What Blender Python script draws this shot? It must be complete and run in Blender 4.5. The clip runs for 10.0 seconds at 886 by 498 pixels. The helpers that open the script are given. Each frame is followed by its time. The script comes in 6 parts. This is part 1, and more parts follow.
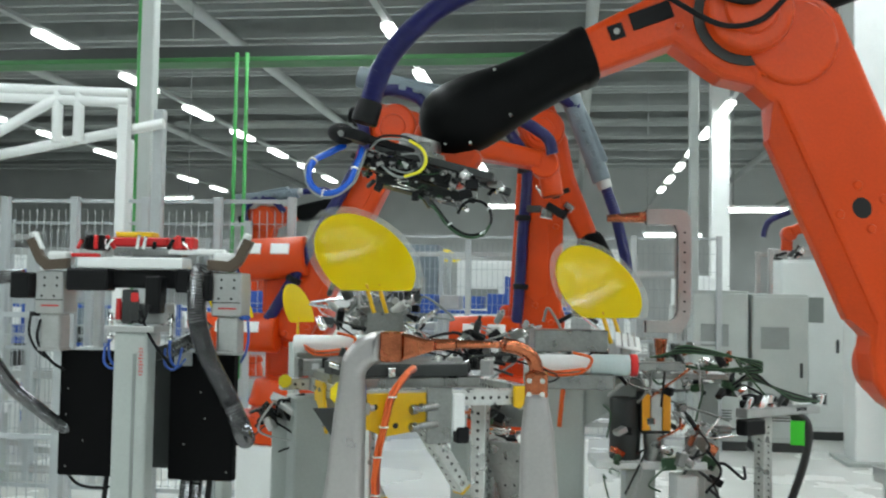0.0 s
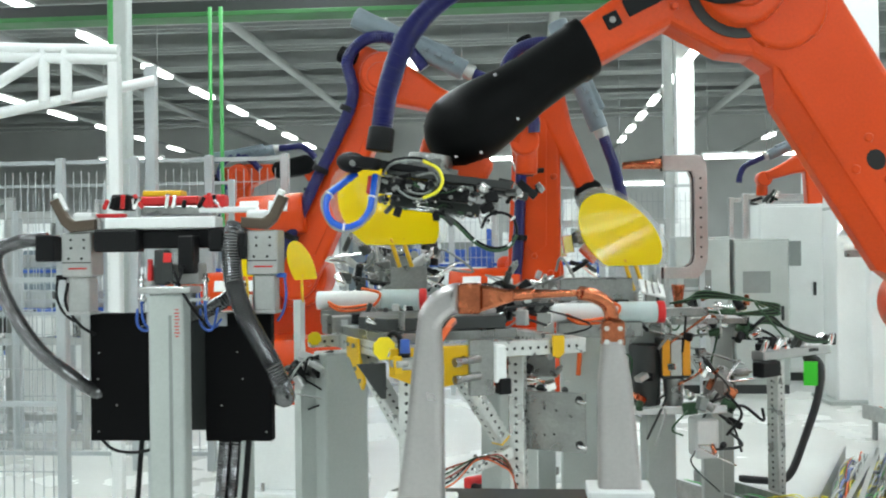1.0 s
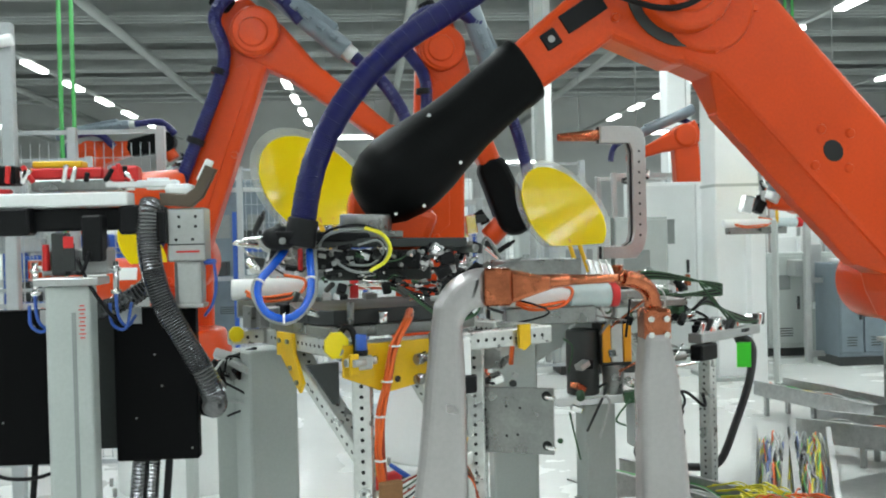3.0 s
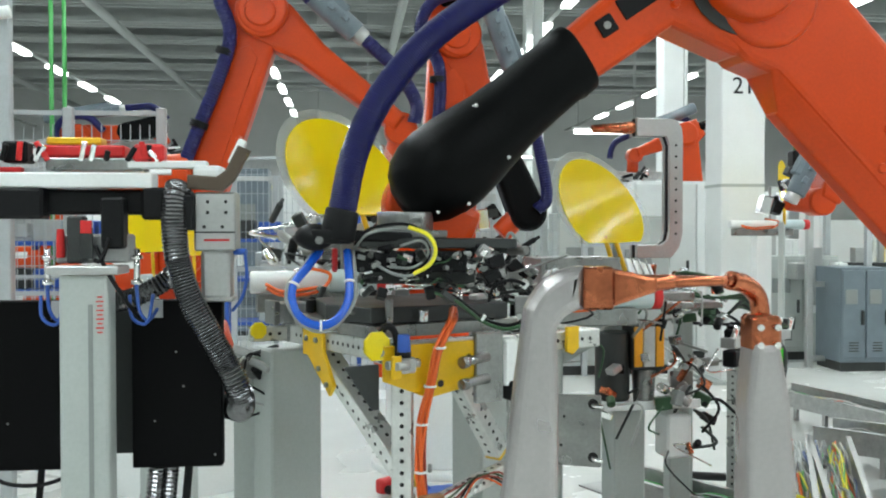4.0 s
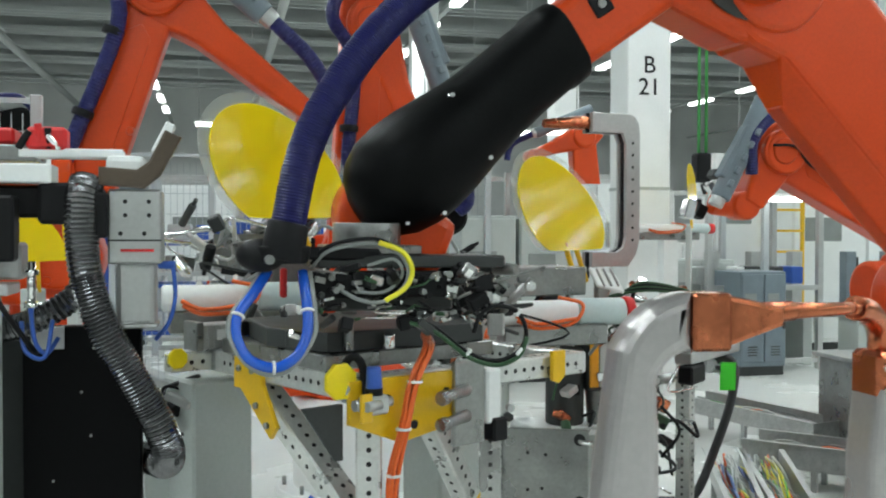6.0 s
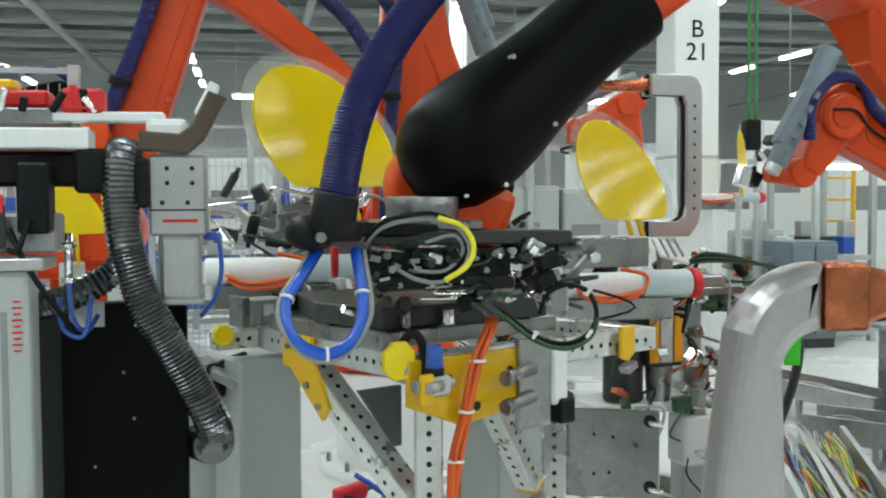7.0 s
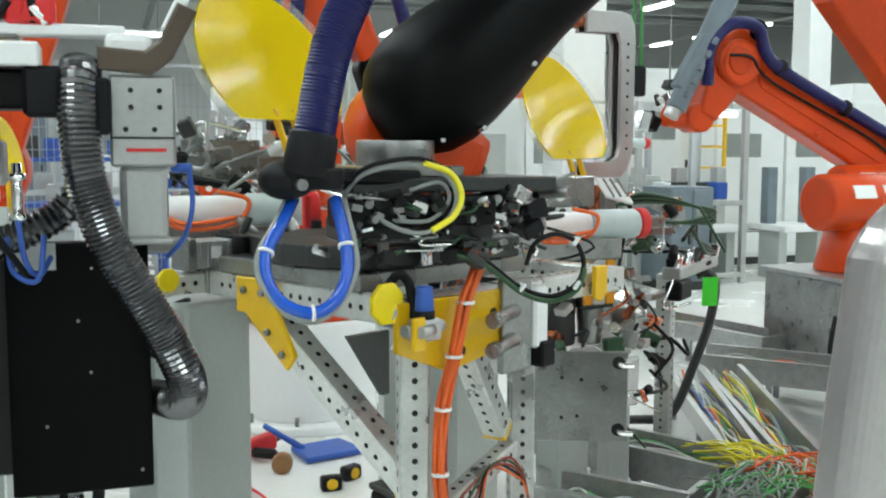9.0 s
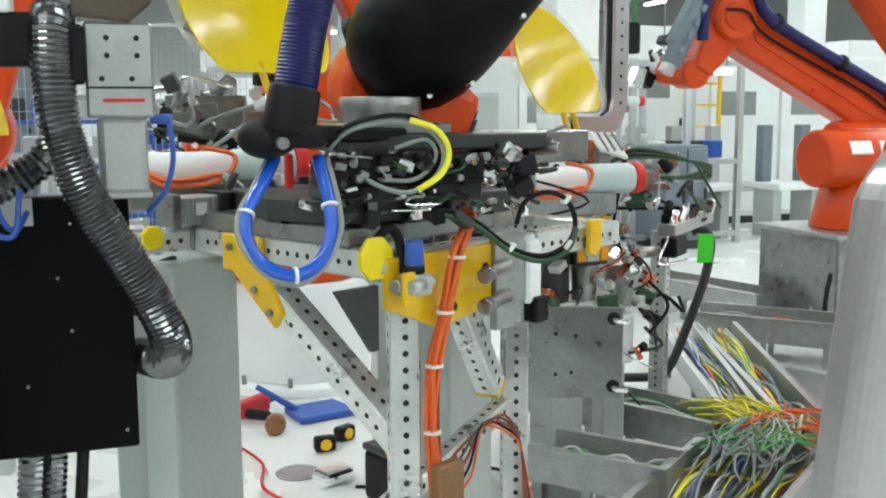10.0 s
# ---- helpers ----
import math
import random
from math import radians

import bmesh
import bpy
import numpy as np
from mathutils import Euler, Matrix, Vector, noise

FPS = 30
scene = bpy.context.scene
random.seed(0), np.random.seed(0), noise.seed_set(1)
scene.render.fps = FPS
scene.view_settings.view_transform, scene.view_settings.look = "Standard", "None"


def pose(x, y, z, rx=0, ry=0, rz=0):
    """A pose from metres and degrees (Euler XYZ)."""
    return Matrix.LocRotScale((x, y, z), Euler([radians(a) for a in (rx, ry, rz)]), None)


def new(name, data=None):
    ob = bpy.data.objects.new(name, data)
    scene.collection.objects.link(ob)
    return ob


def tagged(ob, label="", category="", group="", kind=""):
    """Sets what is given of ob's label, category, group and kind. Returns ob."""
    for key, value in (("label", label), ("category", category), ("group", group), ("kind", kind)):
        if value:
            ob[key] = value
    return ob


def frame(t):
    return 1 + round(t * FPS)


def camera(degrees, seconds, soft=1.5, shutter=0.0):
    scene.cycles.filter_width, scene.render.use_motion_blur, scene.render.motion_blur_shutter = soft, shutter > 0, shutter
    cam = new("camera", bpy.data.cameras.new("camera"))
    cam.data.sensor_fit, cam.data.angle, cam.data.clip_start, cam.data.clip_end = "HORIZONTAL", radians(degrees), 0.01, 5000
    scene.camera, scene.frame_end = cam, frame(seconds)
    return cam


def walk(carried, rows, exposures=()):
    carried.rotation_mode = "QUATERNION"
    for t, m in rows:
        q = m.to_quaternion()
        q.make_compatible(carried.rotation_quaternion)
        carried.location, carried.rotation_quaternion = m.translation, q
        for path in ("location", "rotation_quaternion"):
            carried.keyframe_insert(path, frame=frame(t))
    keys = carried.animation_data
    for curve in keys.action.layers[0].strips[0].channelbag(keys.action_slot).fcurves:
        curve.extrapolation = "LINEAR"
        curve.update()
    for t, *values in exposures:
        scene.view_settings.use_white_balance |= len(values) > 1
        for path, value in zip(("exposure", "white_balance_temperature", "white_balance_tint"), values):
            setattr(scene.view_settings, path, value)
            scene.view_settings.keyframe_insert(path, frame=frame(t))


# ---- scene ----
cam = camera(47.8, 10.0, soft=2.0, shutter=0.4)
METRES, EYE, TILT, LEAN, TURN = 2.5, 1.6, 0.0, 0.0, 7.4
ROWS = [
    (0.0, 0.0, 0.0, 0.0, -0.05, 2.9, -0.94),
    (0.5, -0.0413, 0.0024, -0.0033, -2.61, 1.21, -1.1),
    (1.0, -0.1228, 0.0233, -0.0044, -2.53, 0.31, 0.72),
    (1.5, -0.1586, 0.0401, -0.0069, -3.09, 0.52, -0.68),
    (2.0, -0.1727, 0.0946, -0.0052, -5.08, 0.54, 0.99),
    (3.5, -0.3038, 0.298, -0.0041, -13.14, -1.31, 0.65),
    (4.0, -0.322, 0.3528, -0.006, -12.77, -1.18, 0.06),
    (4.5, -0.3195, 0.4148, 0.0057, -13.27, 2.63, 0.56),
    (5.0, -0.3222, 0.4586, 0.0037, -14.65, 0.34, -1.26),
    (5.5, -0.3547, 0.5248, 0.0016, -20.26, -0.29, -0.21),
    (7.0, -0.3696, 0.6558, -0.0052, -17.98, -2.65, 0.31),
    (7.5, -0.3659, 0.6824, -0.0064, -16.47, -2.08, -0.07),
    (8.0, -0.3945, 0.7106, -0.0043, -20.33, -3.33, 0.88),
    (8.5, -0.4311, 0.7363, -0.0107, -22.88, -3.74, 0.78),
    (9.0, -0.4463, 0.7493, -0.0182, -25.88, -5.67, -0.1),
    (9.5, -0.4388, 0.7613, -0.0224, -25.47, -6.68, -1.2),
    (10.0, -0.4343, 0.7668, -0.0279, -26.26, -7.82, 0.31),
]
walk(cam, [(t, pose(0, 0, EYE, TILT, LEAN, TURN) @ pose(METRES * x, METRES * y, METRES * z, 90 + pitch, roll, yaw)) for t, x, y, z, yaw, pitch, roll in ROWS],
     exposures=((0, -0.46), (1, -0.11), (1.5, -0.24), (2, -0.27), (3.5, -0.26), (4.2, -0.26), (4.5, -0.32), (5.5, -0.50), (7.0, -0.42), (7.5, -0.46), (8.5, -0.34), (10, -0.09)))

# ---- world and light ----
world = bpy.data.worlds.new("world")
scene.world = world
world.use_nodes = True
world.node_tree.nodes["Background"].inputs[0].default_value = (0.8, 0.9, 1.0, 1)
world.node_tree.nodes["Background"].inputs[1].default_value = 0.15
LAMP_Z = 6.0
LIGHT_ROWS = (-14.5, -9.0, -3.0, 3.4, 9.0, 15.0, 21.0)
for rx in LIGHT_ROWS:
    ld = bpy.data.lights.new("row_light", "AREA")
    ld.shape, ld.size, ld.size_y, ld.energy, ld.color = "RECTANGLE", 0.25, 50, 1270, (0.89, 1.0, 1.01)
    lo = new("row_light", ld)
    lo.matrix_world = pose(rx, 13, LAMP_Z - 0.09)


# ---- materials ----
def material(name, color, rough=0.5, metal=0.0, vary=0.12, scale=6.0, bump=0.0, fine=90.0, emit=0.0, glass=0.0, spec=0.5, coat=0.0, glow=0.0):
    m = bpy.data.materials.new(name)
    m.use_nodes = True
    nt = m.node_tree
    b = nt.nodes["Principled BSDF"]
    tc = nt.nodes.new("ShaderNodeTexCoord")
    n1 = nt.nodes.new("ShaderNodeTexNoise")
    n1.inputs["Scale"].default_value, n1.inputs["Detail"].default_value = scale, 6
    n2 = nt.nodes.new("ShaderNodeTexNoise")
    n2.inputs["Scale"].default_value, n2.inputs["Detail"].default_value = fine, 3
    nt.links.new(tc.outputs["Object"], n1.inputs["Vector"])
    nt.links.new(tc.outputs["Object"], n2.inputs["Vector"])
    r = nt.nodes.new("ShaderNodeValToRGB")
    r.color_ramp.elements[0].position, r.color_ramp.elements[1].position = 0.3, 0.7
    lo = [max(0, c * (1 - vary)) for c in color]
    hi = [min(1, c * (1 + vary)) for c in color]
    r.color_ramp.elements[0].color, r.color_ramp.elements[1].color = (*lo, 1), (*hi, 1)
    mix = nt.nodes.new("ShaderNodeMix")
    mix.data_type = "FLOAT"
    mix.inputs[0].default_value = 0.35
    nt.links.new(n1.outputs["Fac"], mix.inputs[2])
    nt.links.new(n2.outputs["Fac"], mix.inputs[3])
    nt.links.new(mix.outputs[0], r.inputs["Fac"])
    nt.links.new(r.outputs["Color"], b.inputs["Base Color"])
    rr = nt.nodes.new("ShaderNodeMapRange")
    rr.inputs["To Min"].default_value, rr.inputs["To Max"].default_value = max(0.02, rough - 0.12), min(1, rough + 0.12)
    nt.links.new(n1.outputs["Fac"], rr.inputs["Value"])
    nt.links.new(rr.outputs["Result"], b.inputs["Roughness"])
    b.inputs["Metallic"].default_value = metal
    b.inputs["Coat Weight"].default_value = coat
    b.inputs["Specular IOR Level"].default_value = spec
    b.inputs["Coat Roughness"].default_value = max(0.03, rough - 0.06)
    if glow:
        tr = nt.nodes.new("ShaderNodeBsdfTranslucent")
        mx = nt.nodes.new("ShaderNodeMixShader")
        mx.inputs[0].default_value = glow
        nt.links.new(r.outputs["Color"], tr.inputs["Color"])
        nt.links.new(b.outputs[0], mx.inputs[1])
        nt.links.new(tr.outputs[0], mx.inputs[2])
        nt.links.new(mx.outputs[0], nt.nodes["Material Output"].inputs["Surface"])
    if bump:
        bp = nt.nodes.new("ShaderNodeBump")
        bp.inputs["Strength"].default_value, bp.inputs["Distance"].default_value = bump, 0.004
        nt.links.new(n2.outputs["Fac"], bp.inputs["Height"])
        nt.links.new(bp.outputs["Normal"], b.inputs["Normal"])
    if glass:
        b.inputs["Transmission Weight"].default_value = glass
        b.inputs["IOR"].default_value = 1.2
    if emit:
        b.inputs["Emission Color"].default_value = (*color, 1)
        b.inputs["Emission Strength"].default_value = emit
    return m


ORANGE = material("orange_paint", (0.62, 0.059, 0.004), 0.34, coat=0.12, vary=0.14, scale=3, spec=0.3, bump=0.05)
YELLOW = material("yellow_paint", (0.80, 0.48, 0.006), 0.36, vary=0.10)
DISC = material("yellow_shield", (1.0, 0.83, 0.014), 0.18, vary=0.02, coat=1.0, scale=1.5, fine=14, glow=0.5)
CAPYELLOW = material("yellow_cap", (0.90, 0.70, 0.01), 0.35, vary=0.06)
GREY = material("light_grey_paint", (0.44, 0.475, 0.455), 0.45, vary=0.10, scale=2.5)
WHITE = material("white_paint", (0.83, 0.85, 0.84), 0.38, vary=0.07, scale=2)
DGREY = material("dark_grey_paint", (0.028, 0.032, 0.031), 0.45, vary=0.2)
BLACK = material("black_plastic", (0.003, 0.0033, 0.0035), 0.42, vary=0.4, bump=0.12, spec=0.09)
PANEL = material("black_panel", (0.002, 0.002, 0.0024), 0.55, vary=0.4, spec=0.10)
RUBBER = material("black_rubber", (0.006, 0.006, 0.007), 0.5, vary=0.3, spec=0.22)
STEEL = material("machined_steel", (0.30, 0.305, 0.295), 0.30, metal=0.9, vary=0.22, scale=14)
ALU = material("aluminium", (0.50, 0.51, 0.50), 0.34, metal=0.7, vary=0.12, scale=8)
CHROME = material("bright_steel", (0.93, 0.93, 0.92), 0.12, metal=1.0, vary=0.08)
COPPER = material("copper", (0.52, 0.165, 0.08), 0.25, metal=1.0, vary=0.35, scale=22)
BLUEHOSE = material("dark_blue_hose", (0.006, 0.0075, 0.085), 0.34, vary=0.25, scale=20, spec=0.4)
BLUETUBE = material("blue_tube", (0.008, 0.095, 0.56), 0.22, vary=0.1, coat=0.4)
BLUE = material("blue_paint", (0.03, 0.10, 0.42), 0.4)
RED = material("red_paint", (0.62, 0.02, 0.02), 0.4)
GREEN_D = material("dark_green_paint", (0.035, 0.17, 0.045), 0.5)
GREEN = material("green_paint", (0.06, 0.34, 0.08), 0.5)
LIME = material("fluorescent_green_tag", (0.06, 0.80, 0.04), 0.45, vary=0.05)
CABLE_OR = material("orange_cable", (0.78, 0.13, 0.02), 0.45)
CABLE_RD = material("red_brown_cable", (0.30, 0.035, 0.015), 0.45)
STRIPE = material("orange_yellow_cover", (0.85, 0.36, 0.01), 0.4)
CABLE_YE = material("yellow_cable", (0.80, 0.72, 0.03), 0.4)
CABLE_GN = material("green_cable", (0.022, 0.075, 0.028), 0.45)
CABLE_GY = material("grey_cable", (0.25, 0.27, 0.26), 0.5)
WOOD = material("brown_board", (0.25, 0.12, 0.045), 0.6, vary=0.25)
# near-black that puts the shade inside holes and openings into colour
HOLE_SHADE = material("hole_shade", (0.012, 0.012, 0.012), 0.8)
FLOOR = material("painted_concrete", (0.75, 0.76, 0.73), 0.26, vary=0.05, scale=0.9, fine=30)
DECK = material("ceiling_deck", (0.25, 0.265, 0.255), 0.6, vary=0.15, scale=1)
BEAM = material("grey_beam", (0.33, 0.35, 0.34), 0.5, vary=0.1, scale=2)
LAMPGLOW = material("lamp_glow", (0.95, 1.0, 0.97), 0.5, emit=9.0, vary=0.0)
PLEXI = material("clear_plastic", (0.93, 0.95, 0.90), 0.08, vary=0.02)
pn = PLEXI.node_tree
ps, px = pn.nodes.new("ShaderNodeBsdfTransparent"), pn.nodes.new("ShaderNodeMixShader")
ps.inputs[0].default_value = (0.96, 0.97, 0.95, 1)
px.inputs[0].default_value = 0.14
pn.links.new(ps.outputs[0], px.inputs[1])
pn.links.new(pn.nodes["Principled BSDF"].outputs[0], px.inputs[2])
pn.links.new(px.outputs[0], pn.nodes["Material Output"].inputs["Surface"])


# ---- mesh helpers ----
def box(bm, c, s, rot=(0, 0, 0), bevel=0.0, seg=1):
    t = bmesh.new()
    bmesh.ops.create_cube(t, size=1, matrix=Matrix.Diagonal((*s, 1)))
    if bevel:
        bmesh.ops.bevel(t, geom=t.edges[:], offset=min(bevel, min(s) * 0.45), segments=seg, affect="EDGES", profile=0.5)
    m = pose(*c, *rot)
    join(bm, t, m)


def join(bm, t, m=Matrix()):
    idx = {}
    for v in t.verts:
        idx[v] = bm.verts.new(m @ v.co)
    for f in t.faces:
        try:
            nf = bm.faces.new([idx[v] for v in f.verts])
            nf.smooth = f.smooth
        except ValueError:
            pass
    t.free()


def frame_of(d):
    return Vector(d).normalized().to_track_quat("Z", "Y").to_matrix().to_4x4()


def cyl(bm, a, b, r, r2=None, seg=20, bevel=0.0):
    a, b = Vector(a), Vector(b)
    t = bmesh.new()
    bmesh.ops.create_cone(t, cap_ends=True, segments=seg, radius1=r, radius2=r if r2 is None else r2, depth=(b - a).length)
    if bevel:
        rim = [e for e in t.edges if sum(len(f.verts) > 4 for f in e.link_faces) == 1]
        bmesh.ops.bevel(t, geom=rim, offset=bevel, segments=2, affect="EDGES", profile=0.5)
    for f in t.faces:
        f.smooth = len(f.verts) == 4
    join(bm, t, Matrix.Translation((a + b) / 2) @ frame_of(b - a))


def sphere(bm, c, r, s=(1, 1, 1), seg=16):
    t = bmesh.new()
    bmesh.ops.create_uvsphere(t, u_segments=seg, v_segments=seg // 2 + 2, radius=r)
    for f in t.faces:
        f.smooth = True
    join(bm, t, Matrix.Translation(c) @ Matrix.Diagonal((*s, 1)))


def smooth_path(pts, n=6):
    """Points on a Catmull-Rom curve through pts."""
    p = [Vector(q) for q in pts]
    p = [p[0] * 2 - p[1]] + p + [p[-1] * 2 - p[-2]]
    out = []
    for i in range(1, len(p) - 2):
        for k in range(n):
            u = k / n
            out.append(0.5 * (2 * p[i] + (p[i + 1] - p[i - 1]) * u + (2 * p[i - 1] - 5 * p[i] + 4 * p[i + 1] - p[i + 2]) * u * u + (3 * p[i] - p[i - 1] - 3 * p[i + 1] + p[i + 2]) * u ** 3))
    return out + [p[-2]]


def tube(bm, pts, r, seg=10, n=6, ribs=0.0, pitch=0.02, smooth=True):
    """A round tube along pts; ribs: corrugation depth."""
    path = smooth_path(pts, n) if smooth else [Vector(p) for p in pts]
    if ribs:
        fine, acc = [path[0]], 0.0
        for a, b in zip(path, path[1:]):
            k = max(1, round((b - a).length / (pitch / 2)))
            fine += [a.lerp(b, (i + 1) / k) for i in range(k)]
        path = fine
    rings, up = [], Vector((0.3, 0.2, 1)).normalized()
    for i, p in enumerate(path):
        d = (path[min(i + 1, len(path) - 1)] - path[max(i - 1, 0)]).normalized()
        s = d.cross(up)
        s = s.normalized() if s.length > 1e-4 else d.orthogonal().normalized()
        up = s.cross(d).normalized()
        rad = r - (ribs if ribs and i % 2 else 0)
        rings.append([bm.verts.new(p + rad * (math.cos(2 * math.pi * k / seg) * s + math.sin(2 * math.pi * k / seg) * up)) for k in range(seg)])
    for a, b in zip(rings, rings[1:]):
        for k in range(seg):
            f = bm.faces.new((a[k], a[(k + 1) % seg], b[(k + 1) % seg], b[k]))
            f.smooth = not ribs
    bm.faces.new(rings[0][::-1])
    bm.faces.new(rings[-1])


def prism(bm, poly, h, m=Matrix(), bevel=0.0, seg=2):
    """A flat outline (x, y) drawn out by h along z, centred, then moved by m."""
    t = bmesh.new()
    f = t.faces.new([t.verts.new((x, y, -h / 2)) for x, y in poly])
    r = bmesh.ops.extrude_face_region(t, geom=[f])
    bmesh.ops.translate(t, verts=[v for v in r["geom"] if isinstance(v, bmesh.types.BMVert)], vec=(0, 0, h))
    bmesh.ops.recalc_face_normals(t, faces=t.faces[:])
    if bevel:
        caps = [e for e in t.edges if any(len(g.verts) == len(poly) for g in e.link_faces)]
        bmesh.ops.bevel(t, geom=caps, offset=bevel, segments=seg, affect="EDGES", profile=0.5)
    join(bm, t, m)


def capsule(x0, x1, r0, r1, n=12):
    """Outline of a long body with round ends, along x."""
    return [(x0 + r0 * math.cos(math.radians(90 + 180 * i / n)), r0 * math.sin(math.radians(90 + 180 * i / n))) for i in range(n + 1)] + \
           [(x1 + r1 * math.cos(math.radians(-90 + 180 * i / n)), r1 * math.sin(math.radians(-90 + 180 * i / n))) for i in range(n + 1)]


def mesh_ob(name, bm, mat):
    me = bpy.data.meshes.new(name)
    bm.normal_update()
    bm.to_mesh(me)
    bm.free()
    me.materials.append(mat)
    return new(name, me)


def part(name, bm, mat, parent, label="", m=None):
    ob = mesh_ob(name, bm, mat)
    ob.parent = parent
    if m is not None:
        ob.matrix_basis = m
    if label:
        ob["label"] = label
    return ob


def thing(name, label, category, m=Matrix(), group="", kind=""):
    ob = new(name)
    ob.empty_display_size = 0.05
    ob.matrix_basis = m
    return tagged(ob, label, category, group, kind)


def made(fn, *a, **k):
    bm = bmesh.new()
    fn(bm, *a, **k)
    return bm


# XZ outlines: x along the arm, y up, thickness across
SIDE = Matrix(((1, 0, 0, 0), (0, 0, -1, 0), (0, 1, 0, 0), (0, 0, 0, 1)))

# ---- the hall ----
WALL = material("hall_wall", (0.64, 0.66, 0.65), 0.6, vary=0.15, scale=0.5)
tagged(mesh_ob("floor", made(box, (0, 16, -0.1), (64, 64, 0.2)), FLOOR), "pale grey painted concrete factory floor", "floor", kind="structure")
deck = bmesh.new()
box(deck, (0, 16, 8.6), (64, 64, 0.2))
for i in range(160):
    box(deck, (0, -15 + i * 0.4, 8.43), (64, 0.18, 0.14))
tagged(mesh_ob("ceiling", deck, DECK), "dark corrugated steel roof deck", "ceiling", kind="structure")
for nm, c, s in (("wall_north", (0, 48.1, 4.3), (64, 0.2, 8.6)), ("wall_south", (0, -16.1, 4.3), (64, 0.2, 8.6)),
                 ("wall_east", (32.1, 16, 4.3), (0.2, 64, 8.6)), ("wall_west", (-32.1, 16, 4.3), (0.2, 64, 8.6))):
    tagged(mesh_ob(nm, made(box, c, s), WALL), "plain grey hall wall", "wall", kind="structure")



# ---- the robot that carries the tool ----
def basis(x, z, o):
    """A pose in the arm's plane: local x along x, local z along z, from origin o."""
    x, z = Vector(x), Vector(z)
    y = z.cross(x)
    return Matrix(((x[0], y[0], z[0], o[0]), (x[1], y[1], z[1], o[1]), (x[2], y[2], z[2], o[2]), (0, 0, 0, 1)))


SHOULDER = (0.0, 0.0, 1.41)


def link_pose(deg):
    c, s_ = math.cos(radians(deg)), math.sin(radians(deg))
    return basis((c, 0, s_), (s_, 0, -c), SHOULDER)


def fore_pose(x, z, deg):
    c, s_ = math.cos(radians(deg)), math.sin(radians(deg))
    return basis((-c, 0, -s_), (-s_, 0, c), (x - 1.33, 0, z))


ROBOT = thing("industrial_robot", "large orange six-axis robot with black wrist cover and blue hose", "robot", pose(1.33, 4.03, 0, 0, 0, 4.6))
LINK_ROWS = ((0, 113.5), (0.5, 118), (1, 121.8), (1.5, 125), (2, 127.5), (2.75, 132), (3.5, 134.8), (5.5, 135.5), (10, 136.2))
FORE_ROWS = ((0, 0.676, 2.617, 20), (0.5, 0.60, 2.56, 23.4), (1, 0.532, 2.504, 26.4), (1.5, 0.482, 2.44, 28.6), (2, 0.454, 2.376, 30.4),
             (2.75, 0.415, 2.335, 32.4), (3.5, 0.394, 2.319, 33.3), (4.5, 0.390, 2.312, 33.4), (7, 0.38, 2.29, 33.8), (10, 0.358, 2.258, 34.2))


